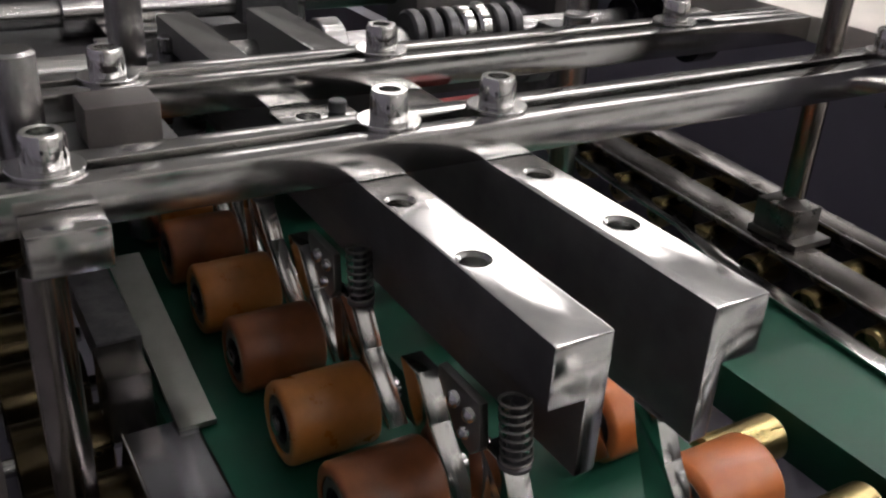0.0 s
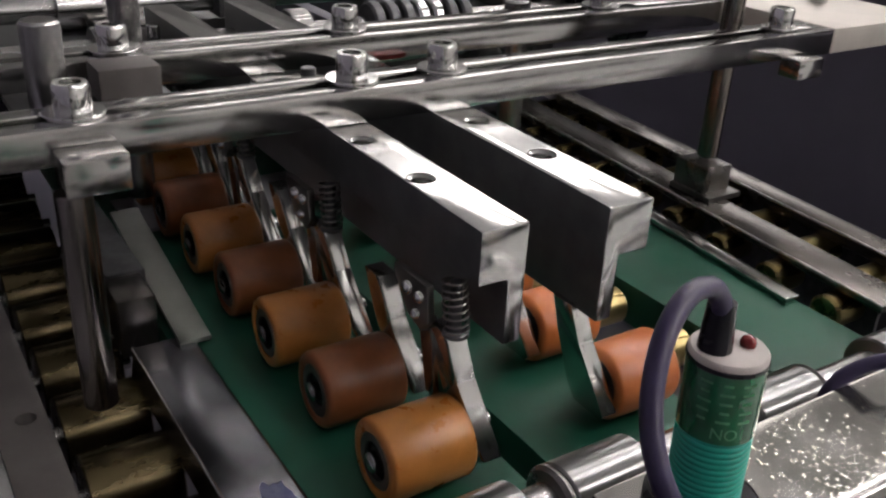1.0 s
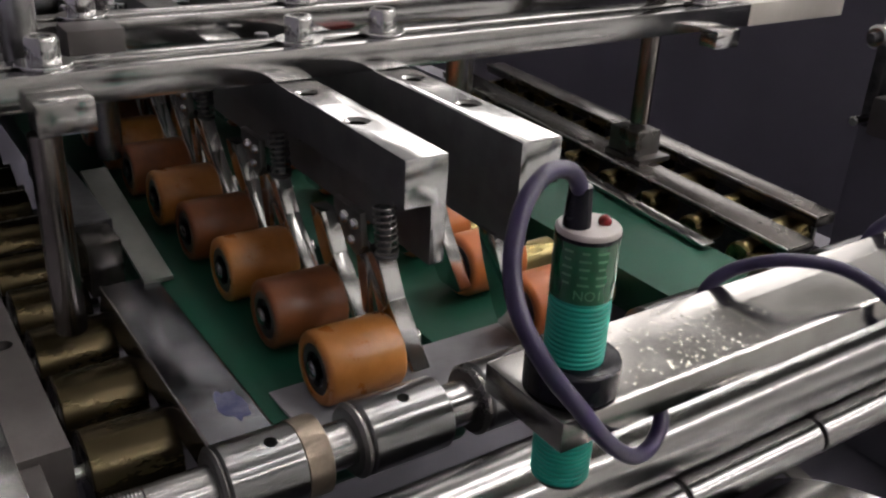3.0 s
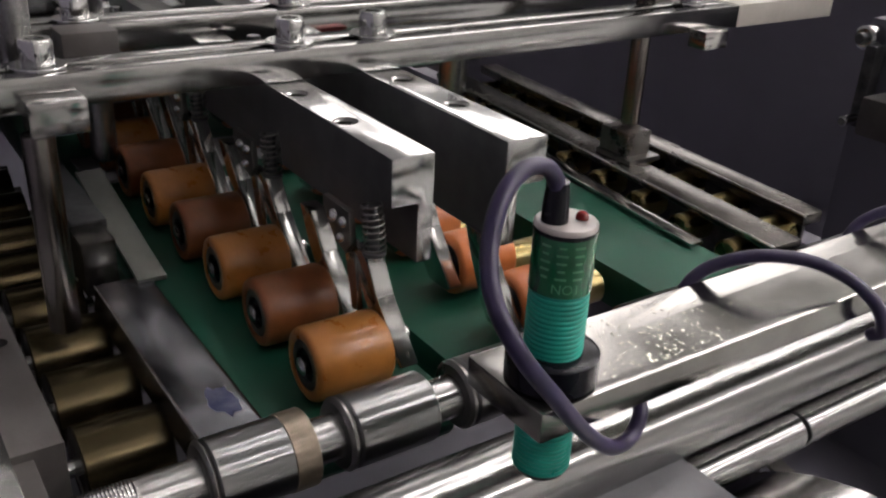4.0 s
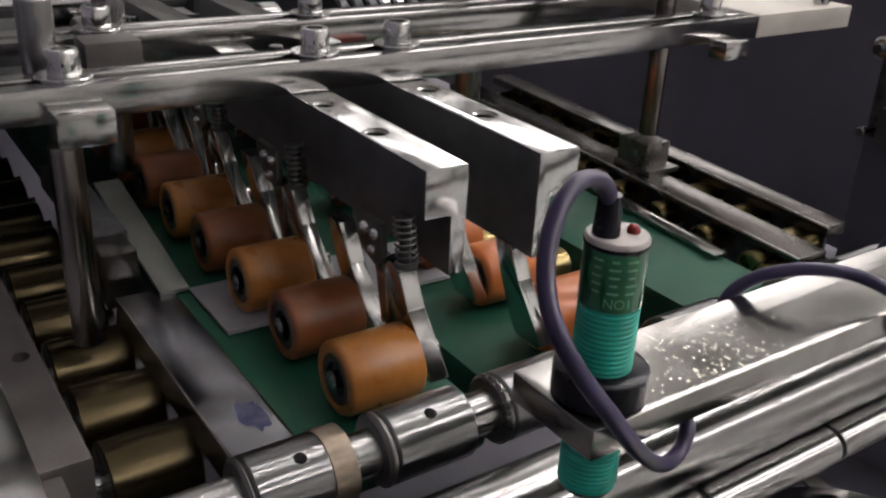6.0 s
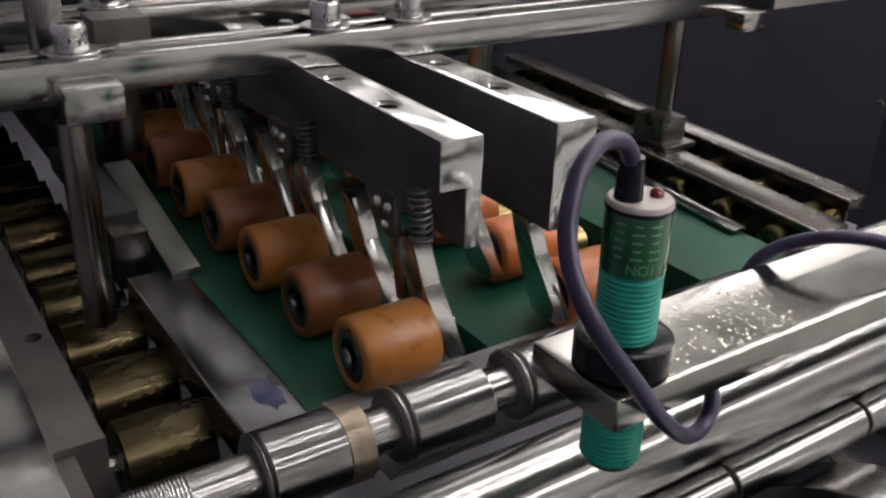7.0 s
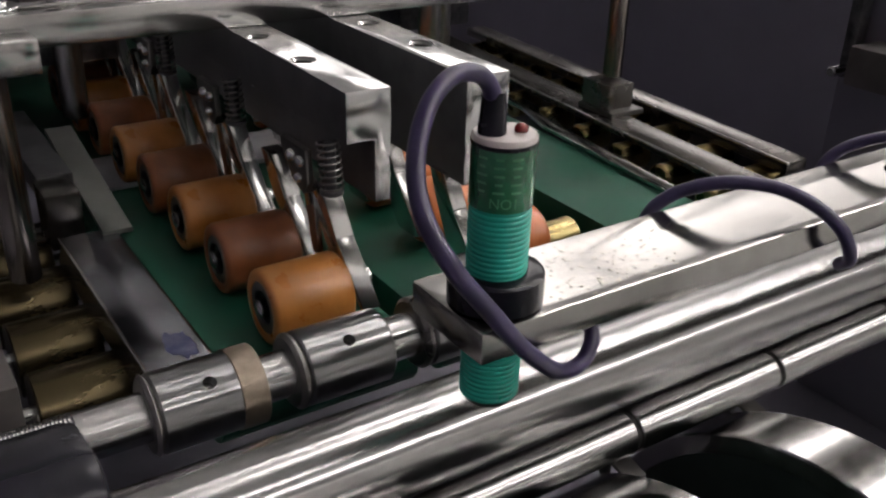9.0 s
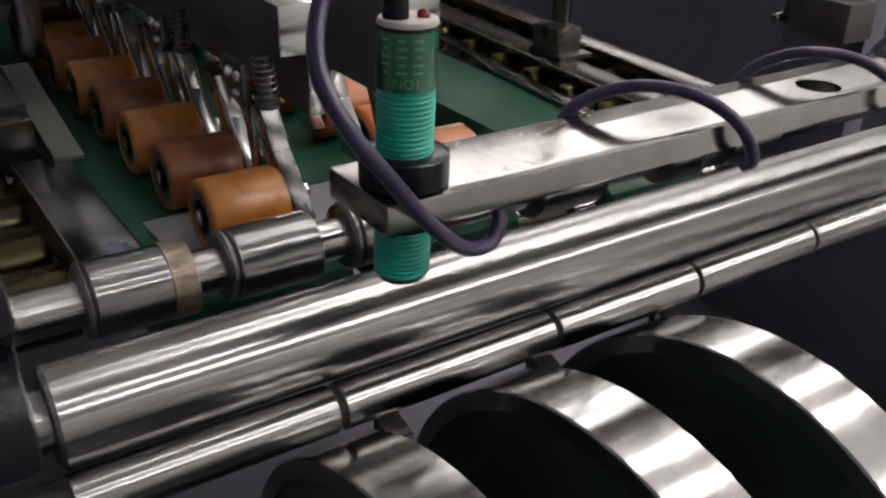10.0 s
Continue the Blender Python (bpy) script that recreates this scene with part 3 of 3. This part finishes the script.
SH = (0.0, 0.1070, 0.9000)
cs = thing("collar_shaft", SH, "bright steel drive shaft with clamped collars", "shaft")
local_part("shaft", rod(-0.30, 0.62, 0.0088, "x", (0, 0, 0), 0.0005, 40), GROUND, cs)
thread_profile = [(-0.06, 0.0080)]
for i in range(66):
    thread_profile += [(-0.06 + 0.00125 * i + 0.0002, 0.0088), (-0.06 + 0.00125 * i + 0.0006, 0.00905), (-0.06 + 0.00125 * i + 0.0010, 0.0088)]
local_part("thread", lathe(thread_profile, "x", (0, 0, 0), 32), STEEL, cs, "fine threaded end of the shaft")
for a, b in ((0.0470, 0.0830), (0.1005, 0.1350), (0.1530, 0.188), (0.246, 0.284), (0.330, 0.352), (0.376, 0.415)):
    c = local_part("collar", pipe(a, b, 0.0143, 0.0086, "x", (0, 0, 0), 0.0009, 56), TURNED, cs)
    drill(c, [rod(0.008, 0.02, 0.0024, "z", ((a + b) / 2, 0, 0), 0.0001, 20)])
for a, b in ((0.0445, 0.0470), (0.0965, 0.1005), (0.1490, 0.1530), (0.284, 0.287), (0.352, 0.358)):
    local_part("end_ring", pipe(a, b, 0.0144, 0.0086, "x", (0, 0, 0), 0.0014, 48), DULL, cs, "dull steel end ring")
local_part("tape_band", pipe(0.0745, 0.0840, 0.01475, 0.0142, "x", (0, 0, 0), 0.0002, 56), TAPE, cs, "beige masking tape wound on the collar")

br = thing("pinch_roller", (0.0, 0.066, 0.885), "large polished steel pinch roller", "roller")
local_part("roller_body", lathe([(0.0215, 0), (0.0215, 0.0165), (0.0227, 0.0177), (0.61, 0.0177), (0.6115, 0.0165), (0.6115, 0)], "x", (0, 0, 0), 72), GROUND, br)
local_part("journal", rod(-0.26, 0.0215, 0.0105, "x", (0, 0, 0), 0.0005, 40), GROUND, br)
local_part("journal", rod(0.6115, 0.66, 0.0105, "x", (0, 0, 0), 0.0005, 40), GROUND, br)

gr = thing("grooved_roller", (0.0, 0.0505, 0.8625), "thin polished roller with narrow dark grooves", "roller")
edges = [0.020, 0.115, 0.2165, 0.302, 0.388, 0.474, 0.560, 0.646]
for a, b in zip(edges, edges[1:]):
    local_part("roller_sleeve", rod(a + 0.0014, b - 0.0014, 0.0092, "x", (0, 0, 0), 0.0005, 40), GROUND, gr)
local_part("core", rod(-0.2, 0.66, 0.0078, "x", (0, 0, 0), 0.0003, 32), RUBBER, gr, "dark core showing in the grooves")

WHEELS = []
for i in range(1, 4):
    x0 = 0.0187 + 0.0773 * i
    w = thing("feed_disc", (0.0, -0.026, 0.756), "broad chromed feed disc with dark green sides", "disc", "feed discs")
    rim = local_part("rim", pipe(x0, x0 + 0.030, 0.1190, 0.1105, "x", (0, 0, 0), 0.0008, 128), STEEL, w)
    drill(rim, [rod(0.10, 0.13, 0.0070, "z", (x0 + 0.016, 0, 0), 0.0001, 28)])
    local_part("web", pipe(x0 + 0.001, x0 + 0.029, 0.1105, 0.02, "x", (0, 0, 0), 0.0004, 64), WHEELFACE, w, "dark green painted web")
    local_part("hub", pipe(x0 - 0.004, x0 + 0.034, 0.026, 0.0125, "x", (0, 0, 0), 0.001, 40), BLUED, w)
    WHEELS.append(w)
solid("disc_axle", rod(-0.25, 0.66, 0.0125, "x", (0, -0.026, 0.756), 0.0006, 32), STEEL, "steel axle through the feed discs", "shaft")
for x in (0.1330, 0.2100, 0.2860):
    c = thing("stripper_clip", (x, 0.055, 0.838), "small bent steel stripper clip by the grooved roller", "clip", "stripper clips")
    part("clip_sheet", prism([(0.039, 0.8480), (0.050, 0.8505), (0.060, 0.846), (0.060, 0.8445), (0.050, 0.8488), (0.039, 0.8464)], "x", x, x + 0.009, 0.0002), DULL, c)
    part("clip_stem", box(x + 0.004, x + 0.007, 0.056, 0.060, 0.62, 0.8450, 0.0005), BLUED, c)

# black moulded grip beside the shaft ends
bb = thing("moulded_grip", (-0.03, -0.01, 0.60), "glossy black moulded grip on a stem by the shaft ends", "grip")
grip = prism([(-0.032, 0.940), (-0.030, 0.954), (-0.024, 0.960), (-0.024, 0.967), (-0.032, 0.974), (-0.029, 0.984), (-0.021, 0.9885), (-0.004, 0.985), (0.000, 0.977), (-0.002, 0.940)], "x", -0.085, 0.0070, 0.0035)
part("grip_shell", grip, BLACK, bb)
part("grip_stem", box(-0.075, -0.055, -0.026, -0.008, 0.60, 0.945, 0.003), BLUED, bb)

# ---- sensor on its bracket ----
BR = dict(x0=0.1200, y0=0.0215, y1=0.0598, z0=0.9425, z1=0.9535)
brk = thing("sensor_bracket", (0.36, 0.037, 0.94), "long bright steel bracket bar, scuffed and spotted on top", "bracket")
bar = part("bracket_bar", box(BR["x0"], 0.66, BR["y0"], BR["y1"], BR["z0"], BR["z1"], 0.0013), SCUFFED, brk)
drill(bar, [rod(0.93, 0.97, 0.0102, "z", (0.1355, 0.0370, 0), 0.0001, 40), rod(0.93, 0.97, 0.0098, "z", (0.3500, 0.0360, 0), 0.0001, 40), rod(0.93, 0.97, 0.0098, "z", (0.552, 0.0440, 0), 0.0001, 40)])

SX, SY = 0.1355, 0.0370


def leaning(bm):
    """The sensor stands a little out of plumb in its hole."""
    for v in bm.verts:
        d = v.co.z - 0.9535
        v.co.x += 0.055 * d
        v.co.y += 0.060 * d
    return bm


se = thing("proximity_sensor", (SX, SY, 0.913), "teal cylindrical proximity sensor with green label and violet cable", "sensor")
thread = []
z = 0.9225
while z < 0.9835:
    thread += [(z, 0.00902), (z + 0.0006, 0.00939), (z + 0.0011, 0.00939)]
    z += 0.0016
part("threaded_barrel", leaning(lathe([(0.9225, 0), *thread, (0.9845, 0.00929), (0.9845, 0)], "z", (SX, SY, 0), 48)), TEAL, se)
part("sensing_face", leaning(lathe([(0.9208, 0), (0.9208, 0.00814), (0.9225, 0.00918), (0.9226, 0)], "z", (SX, SY, 0), 40)), RUBBER, se, "black sensing face")
sleeve = part("label_sleeve", leaning(lathe([(0.9845, 0), (0.9845, 0.0096), (1.0025, 0.0096), (1.0035, 0.0092), (1.0035, 0)], "z", (SX, SY, 0), 56)), GREEN_FILM, se, "dark green translucent label sleeve")
cap = part("end_cap", leaning(lathe([(1.0033, 0), (1.0033, 0.0096), (1.0046, 0.0096), (1.0052, 0.0091), (1.0052, 0)], "z", (SX, SY, 0), 48)), CAP, se, "pale end cap with a black rim")
part("cap_rim", leaning(pipe(1.0024, 1.0036, 0.0099, 0.0093, "z", (SX, SY, 0), 0.0002, 48)), BLACK, cap)
led = bmesh.new()
bmesh.ops.create_uvsphere(led, u_segments=20, v_segments=12, radius=0.0021)
led.transform(Matrix.Translation((SX + 0.0046, SY - 0.0016, 1.0057)))
part("indicator", leaning(led), LED, cap, "dark red indicator light")
part("cable_gland", leaning(lathe([(1.0050, 0), (1.0050, 0.0042), (1.0130, 0.0037), (1.0170, 0.0034), (1.0170, 0)], "z", (SX - 0.0035, SY + 0.0015, 0), 28)), BLACK, se)
for zz0, zz1 in ((0.9537, 0.9640), (0.9385, 0.9423)):
    rn = 0.01476 if zz0 > 0.95 else 0.01110
    part("lock_nut", lathe([(zz0, 0.00918), (zz0, rn - 0.0007), (zz0 + 0.0006, rn), (zz1 - 0.0006, rn), (zz1, rn - 0.0009), (zz1, 0.00918), (zz0, 0.00918)], "z", (SX, SY, 0), 36), BLACK, se, "black plastic lock nut")
cx, cy = SX - 0.0005, SY + 0.0048
cable1 = sweep([(cx, cy, 1.013), (0.1335, 0.0415, 1.0185), (0.1285, 0.0410, 1.0232), (0.119, 0.039, 1.0242), (0.1085, 0.0345, 1.0185), (0.1010, 0.028, 1.007), (0.0985, 0.020, 0.996),
                (0.1030, 0.0125, 0.983), (0.1150, 0.0110, 0.967), (0.1300, 0.0135, 0.949), (0.1460, 0.0170, 0.9350), (0.160, 0.022, 0.9305), (0.1665, 0.025, 0.9355), (0.1685, 0.030, 0.9405)], 0.0026)
part("cable", cable1, CABLE, se, "violet rubber cable looping under the bracket")
cb = thing("loose_cable", (0.27, 0.03, 0.93), "violet rubber cable wound over the bracket bar", "cable")
for k in range(3):
    dx = 0.104 * k
    part("cable_loop", sweep([(x + dx, y, z) for x, y, z in ((0.222, 0.0635, 0.940), (0.2245, 0.0625, 0.950), (0.229, 0.0610, 0.956), (0.236, 0.056, 0.9615), (0.246, 0.046, 0.966), (0.259, 0.035, 0.9655),
                                                         (0.268, 0.0235, 0.961), (0.2745, 0.0145, 0.953), (0.281, 0.0125, 0.941), (0.284, 0.018, 0.935))], 0.0026), CABLE, cb)

# dried spatter on the bracket
random.seed(9)
drops = bmesh.new()
for i in range(230):
    r = random.uniform(0.0003, 0.0008)
    x, y = random.gauss(0.182, 0.02), random.uniform(0.0235, 0.0575)
    if not 0.15 < x < 0.25:
        continue
    drops = lathe([(0.9534, r), (0.9534 + r * 0.4, r * 0.75), (0.9534 + r * 0.6, 0)], "z", (x, y, 0), 8, drops)
sp_drops = part("dried_spatter", drops, GLUE, bar, "dried glossy glue spatter")
tagged(sp_drops, kind="stuff")

# ---- writing and bars on the label sleeve ----
def wrap(bm, r):
    """Bends flat work in (arc, height) round the sensor."""
    for v in bm.verts:
        a = math.radians(-128) + v.co.x / r
        v.co = (SX + (r + v.co.z) * math.cos(a), SY + (r + v.co.z) * math.sin(a), v.co.y)
    return bm


for row in range(5):
    for col in range(3):
        b = bmesh.new()
        bmesh.ops.create_grid(b, x_segments=5, y_segments=1, size=0.5)
        w = (0.0030, 0.0022, 0.0034)[(row + col) % 3]
        for v in b.verts:
            v.co = (-0.006 + 0.0052 * col + v.co.x * w, 1.0002 - 0.0024 * row + v.co.y * 0.0007, 0.00006)
        part("label_bar", leaning(wrap(b, 0.0096)), PALE_INK, sleeve)
txt = bpy.data.curves.new("label_text", "FONT")
txt.body, txt.size, txt.align_x = "NO1", 0.0042, "CENTER"
tob = new("label_text", txt)
tb = bmesh.new()
tb.from_mesh(bpy.data.meshes.new_from_object(tob.evaluated_get(bpy.context.evaluated_depsgraph_get())))
bpy.data.objects.remove(tob)
bmesh.ops.subdivide_edges(tb, edges=tb.edges, cuts=1)
for v in tb.verts:
    v.co = (v.co.x + 0.001, v.co.y + 0.9860, 0.00006)
part("label_writing", leaning(wrap(tb, 0.0096)), PALE_INK, sleeve, "pale lettering")

# ---- surroundings of the machine ----
bench = thing("machine_body", (0.3, 2.0, 0.0), "dark painted body of the gluing machine", "machine")
part("body_side", box(-0.41, -0.38, 0.05, 4.6, 0.02, 0.93, 0.002), NAVY, bench)
part("body_side", box(0.98, 1.02, -0.10, 4.6, 0.02, 1.02, 0.002), NAVY, bench)
part("body_pan", box(-0.38, 0.98, -0.10, 8.6, 0.60, 0.63, 0.002), NAVY, bench)
# Unseen blocker, added to shade the bed's left side and darken reflections.
cabinet = thing("left_light_blocker", (-0.7, 0.4, 0.0), "unseen tall dark blocker added beside the machine to keep light off its left side", "cabinet")
part("cabinet_body", box(-0.95, -0.44, -1.2, 2.2, 0.02, 1.95, 0.004), NAVY, cabinet)
part("cabinet_door", box(-0.44, -0.42, -1.15, 0.48, 0.08, 1.90, 0.003), NAVY, cabinet)
part("cabinet_door", box(-0.44, -0.42, 0.52, 2.15, 0.08, 1.90, 0.003), NAVY, cabinet)

# folding head behind the second rail: dark plates, shafts, knobs and blocks
head = thing("folding_head", (0.2, 0.6, 0.885), "dark oiled folding head with shafts and clamps", "machine head")
part("head_plate", box(-0.05, 0.14, 0.455, 1.15, 0.930, 0.948, 0.002), BLUED, head)
part("head_plate", box(0.165, 0.29, 0.47, 1.2, 0.925, 0.945, 0.002), BLUED, head)
part("head_plate", box(-0.30, -0.07, 0.42, 1.2, 0.90, 0.955, 0.002), BLUED, head)
for k, (y, z, r) in enumerate(((0.470, 0.962, 0.008), (0.545, 0.958, 0.010), (0.66, 0.965, 0.009), (0.80, 0.958, 0.011), (0.97, 0.962, 0.010))):
    part("cross_shaft", rod(-0.33, 0.60, r, "x", (0, y, z), 0.0006, 28), GROUND, head)
    random.seed(20 + k)
    for q in range(7):
        x = -0.22 + 0.115 * q + random.uniform(-0.03, 0.03)
        part("shaft_collar", rod(x, x + random.uniform(0.014, 0.034), r + random.uniform(0.006, 0.011), "x", (0, y, z), 0.001, 28), (GROUND, BLUED, BLACK, STEEL)[q % 4], head)
random.seed(33)
for q in range(26):
    x, y = random.uniform(-0.26, 0.56), random.uniform(0.50, 1.1)
    w, d, t = random.uniform(0.010, 0.028), random.uniform(0.012, 0.04), random.uniform(0.008, 0.024)
    z = random.uniform(0.944, 0.956)
    part("clamp_piece", box(x - w, x + w, y - d, y + d, z, z + t, 0.001), (BLUED, PAINT, STEEL, BLACK)[q % 4], head)
    part("clamp_screw", rod(z + t, z + t + 0.009, 0.0055, "z", (x, y, 0), 0.0008, 18), CHROME, head)
# ribbed sleeve and small blocks between and behind the rails
sl = thing("ribbed_sleeve", (0.37, 0.56, 0.965), "bright ribbed sleeve on a cross shaft", "sleeve")
for k in range(7):
    part("rib", rod(0.31 + 0.013 * k, 0.320 + 0.013 * k, 0.017, "x", (0, 0.545, 0.962), 0.002, 32), CHROME if k in (3, 4) else BLUED, sl)
fb = thing("spacer_block", (0.08, 0.352, 0.9855), "dull grey spacer block between the rails", "block")
part("block_body", box(0.066, 0.094, 0.338, 0.360, 0.9885, 1.004, 0.001), PAINT, fb)
part("block_base", box(0.03, 0.10, 0.3095, 0.3715, 0.9855, 0.9885, 0.0006), BLUED, fb)
fb2 = thing("slotted_tab", (0.155, 0.34, 0.9845), "bright slotted steel tab on the press bar", "bracket")
drill(part("tab_sheet", box(0.143, 0.178, 0.332, 0.356, 0.9846, 0.9885, 0.0008), CHROME, fb2), [rod(0.98, 0.995, 0.0055, "z", (0.156, 0.343, 0), 0.0001, 24)])
part("tab_screw", rod(0.9885, 0.9935, 0.004, "z", (0.170, 0.345, 0), 0.0006, 18), BLUED, fb2)
rb = solid("red_guard", box(0.215, 0.252, 0.350, 0.362, 0.964, 0.9825, 0.002), SCARLET, "small dark red plastic guard behind the rail", "guard")
bk = thing("gear_block", (0.50, 0.62, 0.90), "dark bearing block with a bright screw", "block")
part("block_body", box(0.44, 0.52, 0.60, 0.66, 0.885, 0.955, 0.003), BLUED, bk)
part("block_screw", rod(0.585, 0.600, 0.007, "y", (0.505, 0, 0.925), 0.001, 20), CHROME, bk)
part("block_cover", box(0.36, 0.43, 0.62, 0.67, 0.89, 0.97, 0.003), PAINT, bk)

# pale feed table further along the machine
ft = thing("feed_table", (0.1, 2.2, 0.63), "pale sheet-metal feed table at the far end", "table")
part("table_top", box(-0.5, 0.62, 1.35, 3.2, 0.925, 0.945, 0.003), HOUSING, ft)
for x in (-0.45, 0.57):
    part("table_leg", box(x - 0.02, x + 0.02, 1.4, 1.45, 0.63, 0.925, 0.002), PAINT, ft)

# clamp fixtures on the far side of the side plate
cl = thing("lever_clamp", (0.64, 0.225, 0.90), "steel lever clamp with a round boss on the side plate", "clamp")
part("boss", rod(0.618, 0.6345, 0.009, "x", (0, 0.256, 0.972), 0.002, 32), CHROME, cl)
part("boss_screw", rod(0.612, 0.618, 0.004, "x", (0, 0.256, 0.972), 0.0006, 20), BLUED, cl)
part("lever", box(0.618, 0.630, 0.243, 0.253, 0.905, 0.968, 0.002), BLUED, cl)
part("lever_screw", rod(0.600, 0.618, 0.004, "x", (0, 0.247, 0.912), 0.001, 20), CHROME, cl)
part("clamp_post", box(0.6345, 0.658, 0.190, 0.262, 0.790, 0.985, 0.001), NAVY, cl)
part("lever_base", box(0.60, 0.6345, 0.185, 0.236, 0.905, 0.935, 0.004), PAINT, cl)
tl = thing("tool_tray", (0.56, 0.49, 1.0), "small dark tray lying on the side plate", "tray")
part("tray_body", box(0.52, 0.60, 0.44, 0.54, 1.0005, 1.014, 0.003), BLUED, tl)


# ---- delivery belt that takes the cartons away ----
dl = thing("delivery_belt", (0.16, -0.9, 0.0), "dark green sloping delivery belt below the discs", "conveyor belt")
part("sloping_belt", prism([(-0.12, 0.826), (-1.55, 0.306), (-1.55, 0.274), (-0.12, 0.794)], "x", 0.05, 0.27, 0.001), BELT, dl)
part("level_belt", box(0.05, 0.27, -8.0, -1.56, 0.274, 0.305, 0.001), BELT, dl)
for y, z in ((-0.3, 0.72), (-1.4, 0.31), (-4.0, 0.274), (-7.8, 0.274)):
    part("belt_leg", box(0.06, 0.26, y - 0.02, y + 0.02, 0.0, z, 0.002), PAINT, dl)


# ---- cartons on the belt ----
CARDS = []


def carton(n):
    c = thing("folded_carton", (0.16, 3.0, 0.88), "grey-white folded carton blank riding on the belt", "carton", "carton blanks")
    finish_bm = box(-0.064, 0.070, -0.028, 0.028, 0.0, 0.0009, 0.0002)
    local_part("lower_panel", finish_bm, CARD, c)
    local_part("upper_flap", box(-0.064, 0.064, -0.027, 0.012, 0.0010, 0.0017, 0.0002), CARD, c)
    return c


for n, t0 in enumerate((0.64, 1.41, 2.2, 2.92, 3.70, 4.44, 5.30, 6.10, 6.90, 7.69, 8.47, 9.29, 9.95, 10.75)):
    CARDS.append((carton(n), t0))


# ---- what moves ----
SPEED = 0.60


def belt_place(y):
    """Place, height and tilt of a carton, drawn a little ahead by the nip."""
    y -= 0.03 * max(0.0, min((0.2 - y) / 0.07, (y - 0.05) / 0.08))
    if y > 0.15:
        return y, 0.8788, 0.0
    if y > 0.06:
        f = (0.15 - y) / 0.09
        f = f * f * (3 - 2 * f)
        return y, 0.8788 - 0.0128 * f, 0.0
    if y > 0.03:
        return y, 0.866 + 0.007 * (0.06 - y) / 0.03, 0.0
    if y > -0.026:
        return y, 0.873 + 0.0035 * (0.03 - y) / 0.056, 0.0
    turn, r = 0.349, 0.1205
    a = min((-0.026 - y) / r, turn)
    past = max(-0.026 - y - turn * r, 0.0)
    yy, zz = -0.026 - r * math.sin(a) - past * math.cos(turn), 0.756 + r * math.cos(a) - past * math.sin(turn)
    if yy < -1.56:
        return yy, 0.3065, 0.0
    return yy, zz, -math.degrees(a)


def motions():
    for c, t0 in CARDS:
        rows = []
        for k in range(151):
            t = k / 15
            y, z, tilt = belt_place(0.213 - SPEED * (t - t0))
            rows.append((t, pose(0.16, y, z, -tilt, 0, 0)))
        walk(c, rows)
    for ob, r in SPINNERS:
        if r:
            x, y, z = ob.location
            rate = math.degrees(SPEED / r) / 30
            walk(ob, [(k / 30, pose(x, y, z, rate * k, 0, 0)) for k in range(301)])
    for ob, r in ((cs, 0.0143), (br, 0.0177), (gr, 0.0145)):
        x, y, z = ob.location
        rate = math.degrees(SPEED / r) / 30
        walk(ob, [(k / 30, pose(x, y, z, rate * k, 0, 0)) for k in range(301)])
    for i, w in enumerate(WHEELS):
        x, y, z = w.location
        rate = math.degrees(SPEED / 0.119) / 15
        walk(w, [(k / 15, pose(x, y, z, rate * (k - 143) + 137 * i, 0, 0)) for k in range(151)])


motions()
